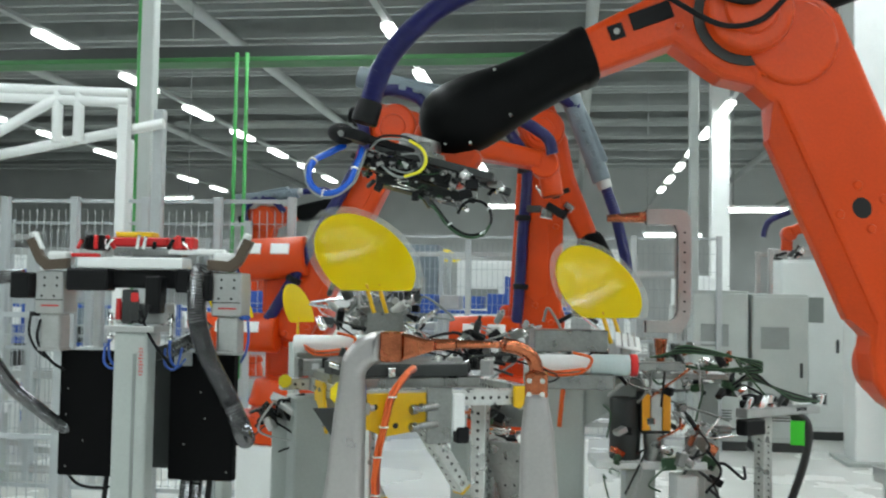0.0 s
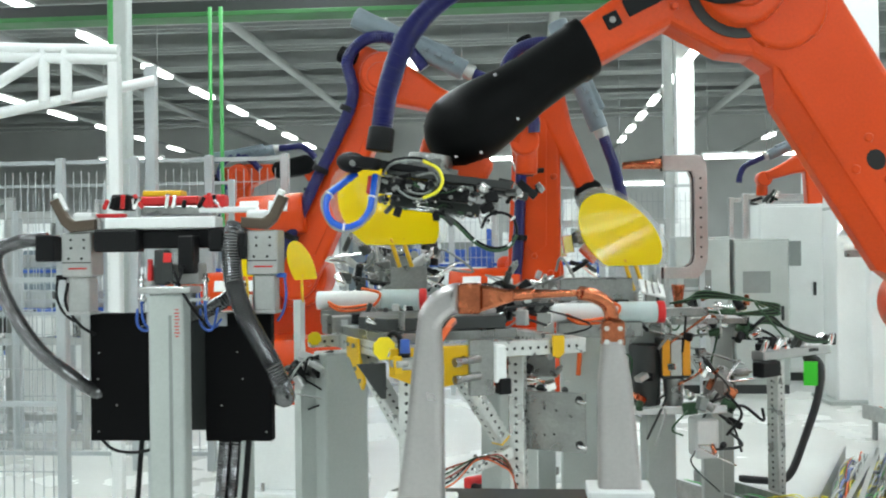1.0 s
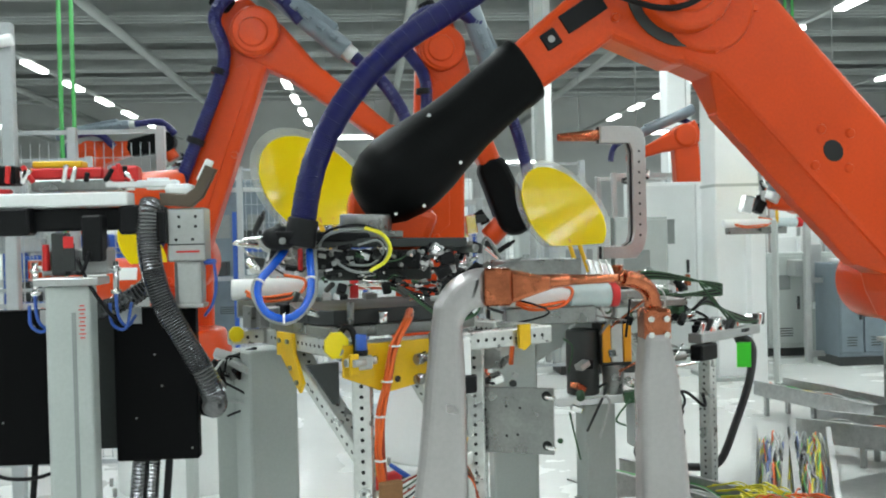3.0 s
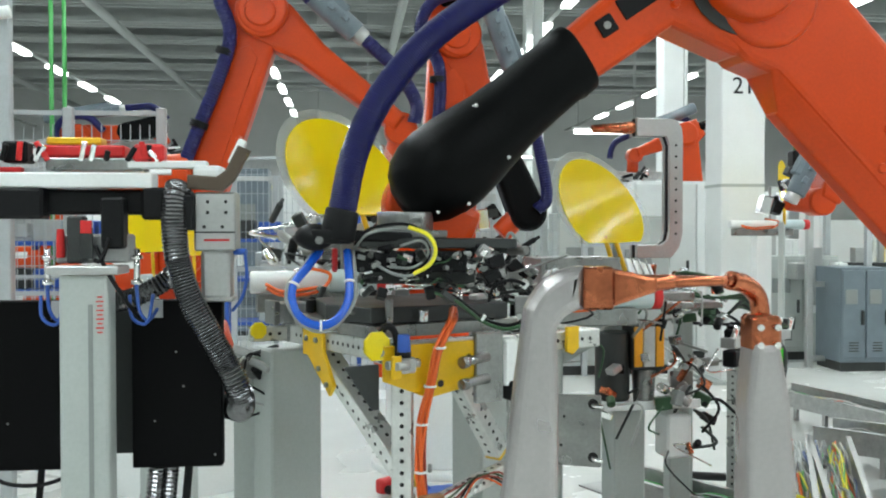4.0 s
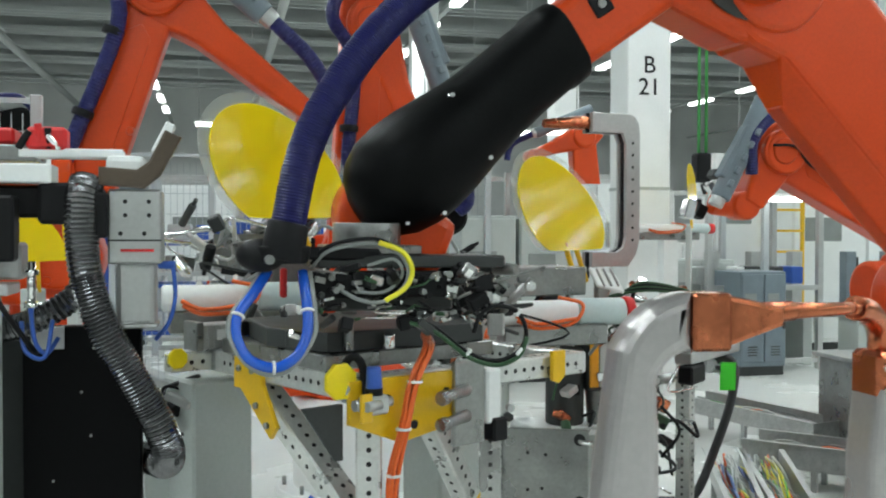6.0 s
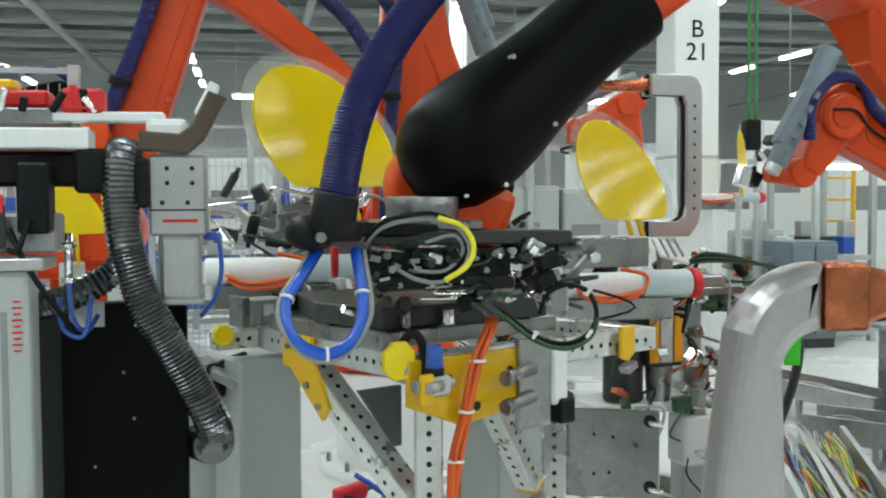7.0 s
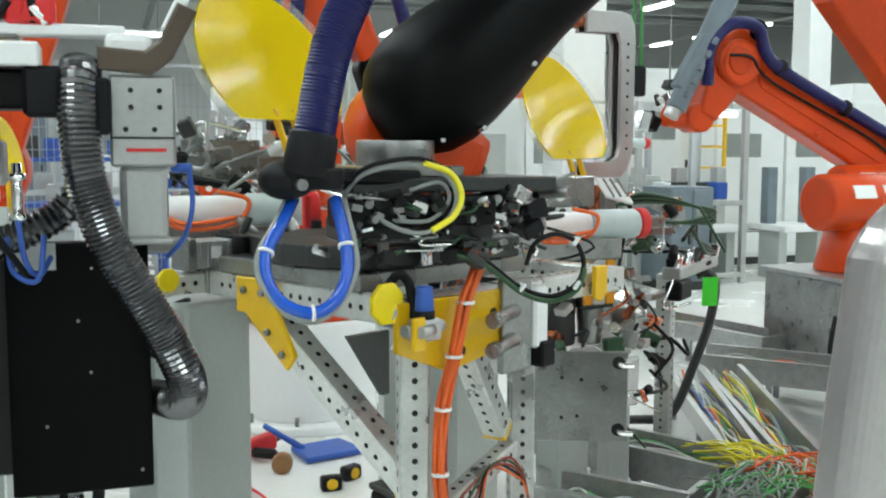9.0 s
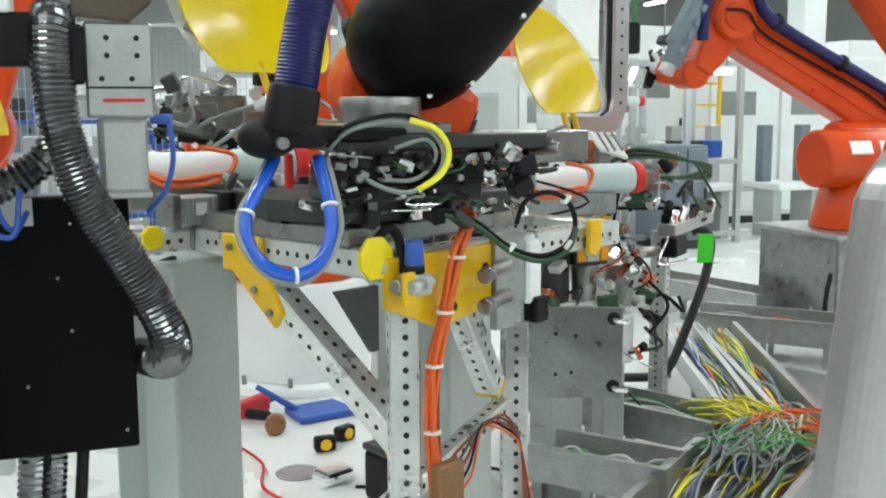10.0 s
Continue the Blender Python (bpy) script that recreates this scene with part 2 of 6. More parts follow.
def main_robot():
    # pedestal, base and rotating column
    part("pedestal", made(box, (0.72, 0.25, 0.21), (0.9, 0.9, 0.42), bevel=0.01), GREY, ROBOT, "grey steel robot pedestal")
    b = bmesh.new()
    cyl(b, (0.72, 0.25, 0.42), (0.72, 0.25, 0.75), 0.36, 0.30, 32, 0.02)
    box(b, (0.72, 0.25, 0.47), (0.8, 0.7, 0.1), bevel=0.02)
    part("robot_base", b, ORANGE, ROBOT)
    b = bmesh.new()
    cyl(b, (0.72, 0.25, 0.75), (0.72, 0.25, 0.98), 0.34, 0.31, 32, 0.02)
    box(b, (0.45, 0.34, 1.16), (0.7, 0.22, 0.5), bevel=0.06, seg=3)
    cyl(b, (0.06, 0.20, 1.36), (0.06, 0.50, 1.36), 0.16, None, 32, 0.02)
    part("carousel", b, ORANGE, ROBOT)
    # link arm
    link = bmesh.new()
    n, out = 14, []
    for i in range(n + 1):
        a = math.radians(90 + 180 * i / n)
        out.append((0.235 * math.cos(a), 0.235 * math.sin(a)))
    out += [(0.10, -0.205), (0.20, -0.15), (1.10, -0.15), (1.20, -0.195)]
    for i in range(n + 1):
        a = math.radians(-70 + 150 * i / n)
        out.append((1.28 + 0.215 * math.cos(a), 0.215 * math.sin(a)))
    out += [(0.9, 0.205), (0.30, 0.205)]
    prism(link, out, 0.20, SIDE, 0.028, 3)
    la = part("link_arm", link, ORANGE, ROBOT, "broad orange cast link arm")
    la.matrix_basis = link_pose(135)
    # slanted lower flank, dark plug with a lip as the hole's shade, and bosses
    r = bmesh.new()
    prism(r, [(0.100, -0.143), (0.035, -0.218), (-0.035, -0.218), (-0.100, -0.143)], 1.02, Matrix(((0, 0, 1, 0.62), (1, 0, 0, 0), (0, 1, 0, 0), (0, 0, 0, 1))), 0.008, 2)
    for v in r.verts:
        if v.co.z < -0.16:
            v.co.x = 0.62 + (v.co.x - 0.62) * 0.74
    part("lower_flank", r, ORANGE, la)
    h = bmesh.new()
    prism(h, [(0.618 + 0.036 * math.cos(math.radians(a)) * 1.15, -0.018 + 0.036 * math.sin(math.radians(a))) for a in range(0, 360, 30)], 0.205, SIDE, 0.002)
    part("lifting_hole_shade", h, HOLE_SHADE, la, "dark octagonal plug for the shade in the lifting hole")
    for dx, dz in ((0.085, 0.02), (-0.085, 0.0), (0.0, 0.088), (0.01, -0.085)):
        part("boss", made(cyl, (0.618 + dx, 0.095, -0.018 + dz), (0.618 + dx, 0.108, -0.018 + dz), 0.021, 0.015, 12, 0.003), ORANGE, la)
    el = bmesh.new()
    cyl(el, (1.30, -0.22, 0), (1.30, 0.12, 0), 0.17, None, 32, 0.02)
    part("elbow_joint", el, ORANGE, la)

    # forearm, with all that it carries
    f = bmesh.new()
    prism(f, [(-0.30, 0.02), (-0.24, -0.17), (0.02, -0.20), (0.17, -0.10), (0.30, 0.085), (0.62, 0.078), (1.10, 0.05), (1.10, 0.13), (0.62, 0.255), (0.36, 0.285),
              (0.20, 0.31), (0.05, 0.36), (-0.12, 0.35), (-0.26, 0.25)], 0.19, SIDE, 0.03, 3)
    fa = part("forearm", f, ORANGE, ROBOT, "orange forearm casting")
    fa.matrix_basis = fore_pose(0.393, 2.31, 33)
    b = bmesh.new()
    box(b, (0.49, 0.097, 0.20), (0.06, 0.01, 0.06), bevel=0.006)
    box(b, (0.345, 0.097, 0.215), (0.165, 0.01, 0.07), bevel=0.02, seg=2)
    part("cover_plate", b, RUBBER, fa, "black rubber cover plates")
    part("screw", made(cyl, (0.49, 0.10, 0.20), (0.49, 0.107, 0.20), 0.012, None, 12), STEEL, fa)
    # big casting round the elbow, motors behind
    b = bmesh.new()
    cyl(b, (0, -0.10, 0.10), (0, 0.17, 0.10), 0.19, 0.16, 32, 0.02)
    cyl(b, (-0.10, -0.05, 0.22), (-0.10, 0.16, 0.22), 0.12, None, 24, 0.015)
    part("elbow_housing", b, ORANGE, fa)
    # dark ring added as painted shade in the gap between link and forearm
    part("gap_shade_ring", made(cyl, (0, 0.098, 0.10), (0, 0.106, 0.10), 0.205, None, 36, 0.002), DGREY, fa, "dark ring for the shade in the elbow gap")
    part("axis_cover", made(cyl, (0, 0.165, 0.10), (0, 0.185, 0.10), 0.105, 0.095, 28, 0.005), ORANGE, fa)
    for x, z in ((-0.20, 0.02), (-0.18, -0.10), (0.02, -0.14), (0.26, 0.14), (0.62, 0.12), (0.24, 0.24)):
        part("boss", made(cyl, (x, 0.085, z), (x, 0.112, z), 0.018, 0.013, 10, 0.003), ORANGE, fa)
    b = bmesh.new()
    for dy, dz in ((0.08, 0.20), (-0.06, 0.24), (0.02, 0.08)):
        cyl(b, (-0.28, dy, dz), (-0.52, dy, dz), 0.062, None, 20, 0.012)
    part("motor", b, BLACK, fa, "black axis motors")
    b = bmesh.new()
    tube(b, [(0.20, 0.15, 0.30), (0.10, 0.19, 0.18), (-0.02, 0.20, 0.12), (-0.16, 0.19, 0.22), (-0.30, 0.14, 0.30)], 0.016, 10)
    tube(b, [(0.28, 0.14, 0.26), (0.14, 0.18, 0.08), (0.0, 0.19, 0.04), (-0.14, 0.18, 0.10), (-0.28, 0.12, 0.16)], 0.011, 8)
    tube(b, [(0.05, 0.16, 0.34), (0.02, 0.19, 0.22), (-0.06, 0.20, 0.16), (-0.18, 0.18, 0.30)], 0.009, 8)
    part("cable", b, RUBBER, fa, "black motor cables looped over the elbow")
    part("label_plate", made(box, (-0.10, 0.163, 0.22), (0.075, 0.006, 0.05), bevel=0.002), YELLOW, fa, "yellow warning plate")
    part("label_plate", made(box, (0.02, 0.172, 0.03), (0.04, 0.006, 0.03), bevel=0.002), WHITE, fa, "white type plate")
    # padded black cover over the wrist
    c = bmesh.new()
    spine = [(0.600, 0.165, 0.104), (0.606, 0.165, 0.114), (0.65, 0.162, 0.116), (0.66, 0.161, 0.110), (0.76, 0.150, 0.112), (0.86, 0.136, 0.116), (0.95, 0.122, 0.126), (1.03, 0.112, 0.140), (1.10, 0.106, 0.149), (1.17, 0.101, 0.151),
             (1.23, 0.098, 0.141), (1.275, 0.095, 0.119), (1.305, 0.094, 0.087), (1.322, 0.093, 0.045), (1.326, 0.093, 0.008)]
    rings = []
    for x, z, r_ in spine:
        p_ = 0.55 + 0.4 * min(1, max(0, (x - 0.62) / 0.5))
        rings.append([c.verts.new((x, max(r_, 0.118 if x < 1.0 else 0) * 0.98 * math.copysign(abs(math.cos(2 * math.pi * k_ / 40)) ** p_, math.cos(2 * math.pi * k_ / 40)),
                                   z + r_ * math.copysign(abs(math.sin(2 * math.pi * k_ / 40)) ** p_, math.sin(2 * math.pi * k_ / 40)))) for k_ in range(40)])
    for a, b in zip(rings, rings[1:]):
        for k_ in range(40):
            c.faces.new((a[k_], a[(k_ + 1) % 40], b[(k_ + 1) % 40], b[k_])).smooth = True
    c.faces.new(rings[0][::-1]), c.faces.new(rings[-1])
    cov = part("wrist_cover", c, BLACK, fa, "matt black moulded wrist cover")
    for x, z in ((1.27, 0.13), (1.25, 0.01), (1.16, -0.02), (0.98, 0.03), (0.98, 0.215)):
        part("cover_bolt", made(cyl, (x, 0.04, z), (x, 0.118 if x < 1.2 else 0.102, z), 0.007, 0.006, 8), CHROME, fa)
    # wrist under the cover and flange
    w = bmesh.new()
    cyl(w, (1.255, -0.17, 0.04), (1.255, -0.03, 0.04), 0.125, None, 28, 0.02)
    box(w, (1.245, -0.02, -0.04), (0.17, 0.15, 0.2), (0, 34, 0), bevel=0.03, seg=2)
    part("wrist", w, ORANGE, fa)
    # tool, level when the forearm dips 34 degrees
    LV = pose(1.235, 0.10, 0.167, 0, -34, 0) @ Matrix.Diagonal((-1, -1, 1, 1))   # x to the right, y ahead, z up, from the wrist centre
    tb = lambda: bmesh.new()

    def tpart(name, bm, mat, label=""):
        bmesh.ops.transform(bm, matrix=LV, verts=bm.verts[:])
        return part(name, bm, mat, fa, label)
    b = tb(); cyl(b, (-0.02, 0.04, -0.14), (-0.02, 0.04, -0.20), 0.085, None, 32, 0.004); box(b, (-0.02, 0.02, -0.205), (0.22, 0.2, 0.022), bevel=0.003)
    tpart("tool_flange", b, STEEL, "grey tool flange")
    b = tb(); box(b, (0.06, 0.0, -0.232), (0.46, 0.24, 0.03), bevel=0.004); box(b, (0.30, 0.03, -0.25), (0.13, 0.05, 0.03), (0, 6, 0), bevel=0.004); box(b, (0.02, 0.06, -0.33), (0.34, 0.16, 0.05), bevel=0.006)
    tpart("tool_plate", b, DGREY, "dark tool changer plate")
    b = tb(); box(b, (-0.03, -0.09, -0.285), (0.34, 0.09, 0.06), bevel=0.006)
    tpart("manifold", b, RUBBER, "black pneumatic manifold")
    rnd = random.Random(5)
    for i in range(6):
        tpart("port", made(cyl, (-0.165 + i * 0.043, -0.13, -0.265), (-0.165 + i * 0.043, -0.15, -0.265), 0.013, None, 12, 0.002), RUBBER)
    for i in range(26):
        x, y, z = rnd.uniform(-0.18, 0.24), rnd.uniform(-0.155, -0.10), rnd.uniform(-0.385, -0.25)
        b = tb()
        if i % 3:
            box(b, (x, y, z), (rnd.uniform(0.018, 0.05), 0.035, rnd.uniform(0.014, 0.04)), (rnd.uniform(-20, 20), rnd.uniform(-40, 40), 0), bevel=0.003)
        else:
            cyl(b, (x, y, z), (x + rnd.uniform(-0.04, 0.04), y - 0.03, z + rnd.uniform(-0.02, 0.03)), 0.009, None, 10, 0.001)
        tpart("valve" if i % 3 else "fitting", b, (STEEL, RUBBER, RUBBER, CHROME, DGREY)[i % 5])
    for i in range(70):
        x, z = rnd.uniform(-0.18, 0.22), rnd.uniform(-0.37, -0.235)
        b = tb()
        if i % 4 == 3:
            tube(b, [(x, -0.15, z), (x + rnd.uniform(-0.03, 0.03), -0.165, z + rnd.uniform(-0.02, 0.02)), (x + rnd.uniform(-0.06, 0.06), -0.15, z + rnd.uniform(-0.03, 0.01))], 0.0026, 6)
        elif i % 2:
            cyl(b, (x, -0.135, z), (x + rnd.uniform(-0.004, 0.004), -0.156, z + rnd.uniform(-0.004, 0.004)), rnd.uniform(0.004, 0.009), None, 8, 0.001)
        else:
            box(b, (x, -0.143, z), (rnd.uniform(0.008, 0.024), 0.02, rnd.uniform(0.006, 0.014)), (0, rnd.uniform(-30, 30), 0), bevel=0.0015)
        tpart(("block", "screw", "block", "wire")[i % 4], b, (STEEL, RUBBER, DGREY, CABLE_GN, CHROME, RUBBER, STEEL)[i % 7])
    for i in range(12):
        x = rnd.uniform(0.14, 0.34)
        b = tb(); cyl(b, (x, rnd.uniform(-0.12, 0), rnd.uniform(-0.31, -0.25)), (x + rnd.uniform(-0.01, 0.05), rnd.uniform(-0.14, 0.02), rnd.uniform(-0.27, -0.21)), rnd.uniform(0.007, 0.014), None, 10, 0.002)
        tpart("clamp_pin", b, (CHROME, RUBBER, STEEL)[i % 3])
    # bracket with the hose collar
    b = tb(); box(b, (-0.17, -0.11, -0.212), (0.30, 0.05, 0.03), (0, 2, 8), bevel=0.006); cyl(b, (-0.255, -0.13, -0.235), (-0.255, -0.13, -0.195), 0.060, 0.066, 28, 0.006); sphere(b, (-0.30, -0.12, -0.217), 0.054, (1.05, 0.9, 0.72))
    tpart("hose_bracket", b, RUBBER, "black hose bracket")
    b = tb(); cyl(b, (-0.29, -0.20, -0.225), (-0.29, -0.18, -0.225), 0.011, None, 10)
    tpart("bracket_bolt", b, STEEL)
    # blue tube loop with its grey twin and white ties
    loop = [(-0.295, -0.10, -0.27), (-0.34, -0.15, -0.33), (-0.385, -0.19, -0.39), (-0.388, -0.21, -0.45), (-0.36, -0.23, -0.505), (-0.30, -0.24, -0.53), (-0.245, -0.23, -0.505), (-0.212, -0.21, -0.45), (-0.205, -0.19, -0.38), (-0.208, -0.13, -0.27)]
    loop = [(-0.205 + (x + 0.205) * 0.86, y, -0.255 + (z + 0.27) * 0.78) for x, y, z in loop]
    b = tb(); tube(b, loop, 0.0125, 12); tpart("blue_tube", b, BLUETUBE, "glossy blue air tube in a loop")
    b = tb(); tube(b, [(x - 0.014 if x < -0.25 else x + 0.016, y - 0.004, z) for x, y, z in loop[:4]] + [(x, y - 0.004, z - 0.014) for x, y, z in loop[4:7]] + [(x + 0.016, y - 0.004, z) for x, y, z in loop[7:]], 0.006, 8)
    tpart("grey_cable", b, CABLE_GY)
    for i in (2, 5, 8):
        p = Vector(loop[i]); d = (Vector(loop[min(i + 1, 9)]) - Vector(loop[i - 1])).normalized()
        b = tb(); cyl(b, p - d * 0.003, p + d * 0.003, 0.0165, None, 12); tpart("cable_tie", b, WHITE)
    lp = [(-0.195, -0.11, -0.26), (-0.16, -0.14, -0.215), (-0.10, -0.16, -0.195), (-0.02, -0.17, -0.19), (0.05, -0.17, -0.215), (0.08, -0.17, -0.265), (0.06, -0.17, -0.315), (0.0, -0.17, -0.35), (-0.06, -0.16, -0.345), (-0.12, -0.14, -0.315)]
    lp = [(-0.185 + (x + 0.195) * 0.79, y, -0.19 + (z + 0.19) * 0.83) for x, y, z in lp]
    b = tb(); tube(b, lp, 0.0048, 8); tpart("grey_cable", b, CABLE_GY)
    b = tb(); tube(b, [(x, y - 0.006, z + 0.012) for x, y, z in lp[:5]], 0.0045, 8); tpart("black_cable", b, RUBBER)
    b = tb(); tube(b, [(x + 0.006, y - 0.011, z + 0.004) for x, y, z in lp[3:8]], 0.0062, 8); tpart("yellow_cable", b, CABLE_YE, "bright yellow signal cable")
    b = tb(); tube(b, [(-0.09, -0.15, -0.30), (-0.02, -0.155, -0.30), (0.02, -0.16, -0.26), (0.0, -0.16, -0.225), (-0.06, -0.15, -0.24)], 0.0042, 8); tpart("grey_cable", b, CABLE_GY)
    ring = [(0.03, -0.14, -0.36), (0.10, -0.155, -0.385), (0.18, -0.165, -0.445), (0.25, -0.17, -0.466), (0.305, -0.175, -0.445), (0.325, -0.175, -0.40), (0.305, -0.17, -0.352), (0.26, -0.165, -0.336), (0.215, -0.16, -0.355), (0.198, -0.155, -0.40)]
    b = tb(); tube(b, ring, 0.0055, 8); tpart("black_cable", b, RUBBER, "black cable coiled beside the tool")
    b = tb(); tube(b, [(x, y - 0.006, z - 0.010) for x, y, z in ring[:6]], 0.0055, 8); tpart("green_cable", b, CABLE_GN, "dark green cable hanging in a bow")
    for i in (2, 4, 6):
        b = tb(); box(b, ring[i], (0.008, 0.022, 0.022), (0, 40, 0), bevel=0.002); tpart("cable_tie", b, WHITE)
    b = tb(); box(b, (-0.235, -0.02, -0.285), (0.016, 0.02, 0.07), bevel=0.004); tpart("red_clamp", b, RED, "red clamp block")
    part("cuff", made(cyl, (0, 0, -0.055), (0, 0, 0.032), 0.050, 0.047, 28, 0.006), RUBBER, ROBOT, "black hose cuff")
    return la, fa


link_arm, forearm = main_robot()

# the dress hose: short ribbed pieces that follow one another
HOSE_N = 22
HOSE = {0: ((-0.785, 2.30), (-0.735, 2.456), (-0.621, 2.605), (-0.443, 2.731), (-0.196, 2.80), (0.06, 2.82)),
        1: ((-0.865, 2.02), (-0.835, 2.20), (-0.75, 2.40), (-0.58, 2.555), (-0.36, 2.65), (-0.12, 2.71)),
        1.5: ((-0.905, 1.845), (-0.874, 2.055), (-0.779, 2.254), (-0.628, 2.398), (-0.432, 2.499), (-0.20, 2.575)),
        2: ((-0.941, 1.71), (-0.890, 1.94), (-0.777, 2.134), (-0.606, 2.29), (-0.40, 2.41), (-0.19, 2.52)),
        3.5: ((-0.960, 1.61), (-0.918, 1.805), (-0.828, 1.985), (-0.685, 2.148), (-0.507, 2.272), (-0.32, 2.39)),
        5.5: ((-0.980, 1.59), (-0.935, 1.79), (-0.848, 1.955), (-0.72, 2.11), (-0.55, 2.238), (-0.34, 2.36)),
        10: ((-1.015, 1.545), (-0.970, 1.75), (-0.89, 1.915), (-0.76, 2.07), (-0.58, 2.20), (-0.36, 2.33))}


def hose_points(t):
    p = [Vector((x - 1.33, -0.25, z)) for x, z in HOSE[t]]
    fine = smooth_path(p, 20)
    d = [0.0]
    for a, b in zip(fine, fine[1:]):
        d.append(d[-1] + (b - a).length)
    out = []
    for i in range(HOSE_N + 1):
        w = d[-1] * i / HOSE_N
        k = max(j for j in range(len(d)) if d[j] <= w + 1e-9)
        k = min(k, len(fine) - 2)
        out.append(fine[k].lerp(fine[k + 1], (w - d[k]) / max(1e-9, d[k + 1] - d[k])))
    return out


seg_bm = bmesh.new()
tube(seg_bm, [(0, 0, -0.034), (0, 0, 0.034)], 0.0405, 28, 1, 0.0024, 0.0068, smooth=False)
hose_parts = [part("hose_piece", seg_bm, BLUEHOSE, ROBOT, "dark blue corrugated hose")]
for i in range(HOSE_N - 1):
    o = new("hose_piece", hose_parts[0].data)
    o.parent = ROBOT
    o["label"] = "dark blue corrugated hose"
    hose_parts.append(o)
end_bm = bmesh.new()
cyl(end_bm, (0, 0, -0.05), (0, 0, 0.03), 0.047, None, 24, 0.004)
cyl(end_bm, (0, 0, 0.03), (0, 0, 0.05), 0.052, None, 24, 0.003)
hose_end = part("hose_joint", end_bm, DGREY, ROBOT, "dark grey hose joint")
part("collar", made(cyl, (0, 0, -0.052), (0, 0, -0.030), 0.051, None, 24, 0.003), WHITE, hose_end, "white collar")
cuff = [o for o in ROBOT.children if o.name == "cuff"][0]


# ---- yellow shields on pins ----
def shield(mid, ang, tilt, cx, cz, a, b_, dirn, foot):
    """A shallow bowl, hollow to its front, with an oval outline cut straight below."""
    g = thing("weld_shield", "glossy yellow weld shield with clear plastic rim on two pins", "shield", pose(*mid, -tilt, 0, ang), "weld shields")
    steps = (0.0, 0.16, 0.32, 0.48, 0.64, 0.8, 0.9, 0.97, 0.992, 1.0)

    def shell(k, low, back, th):
        bm, layers, n = bmesh.new(), [], 64
        c, s_ = math.cos(radians(dirn)), math.sin(radians(dirn))
        for dy in (0.0, th):
            rows_ = []
            for q in steps:
                row = []
                for i in range(n if q else 1):
                    w = 2 * math.pi * i / n
                    u, v = k * a * math.cos(w), k * b_ * math.sin(w)
                    x, z = u * c - v * s_, max(u * s_ + v * c, low - cz)
                    x, z = x * q, z * q
                    row.append(bm.verts.new((cx + x, back + dy - 0.6 * (x * x + z * z), cz + z)))
                rows_.append(row)
            layers.append(rows_)
        for m_, rows_ in enumerate(layers):
            fl = [(rows_[0][0], rows_[1][i], rows_[1][(i + 1) % n]) for i in range(n)]
            fl += [(p[i], q[i], q[(i + 1) % n], p[(i + 1) % n]) for p, q in zip(rows_[1:], rows_[2:]) for i in range(n)]
            for f in fl:
                bm.faces.new(f if m_ else f[::-1]).smooth = True
        for i in range(n):
            o1, o2 = layers[0][-1], layers[1][-1]
            bm.faces.new((o1[i], o1[(i + 1) % n], o2[(i + 1) % n], o2[i]))
        bmesh.ops.recalc_face_normals(bm, faces=bm.faces[:])
        return bm
    part("plate", shell(1.0, 0.0, 0.0, 0.005), DISC, g, "glossy yellow plate")
    part("rim", shell(1.16, -0.004, 0.010, 0.003), PLEXI, g, "clear plastic rim")
    for dx in (-0.03, 0.03):
        b = bmesh.new()
        cyl(b, (dx - 0.02, -0.002, 0.03), (dx + 0.012, -0.002, -foot), 0.010, None, 12, 0.002)
        part("pin", b, YELLOW, g)
    return g


shield((-0.877, 4.45, 1.632), 31.8, 11.7, -0.057, 0.145, 0.255, 0.186, 148.4, 0.10)
shield((0.186, 4.855, 1.522), 32.4, 12.6, -0.067, 0.151, 0.249, 0.18, 149.6, 0.12)


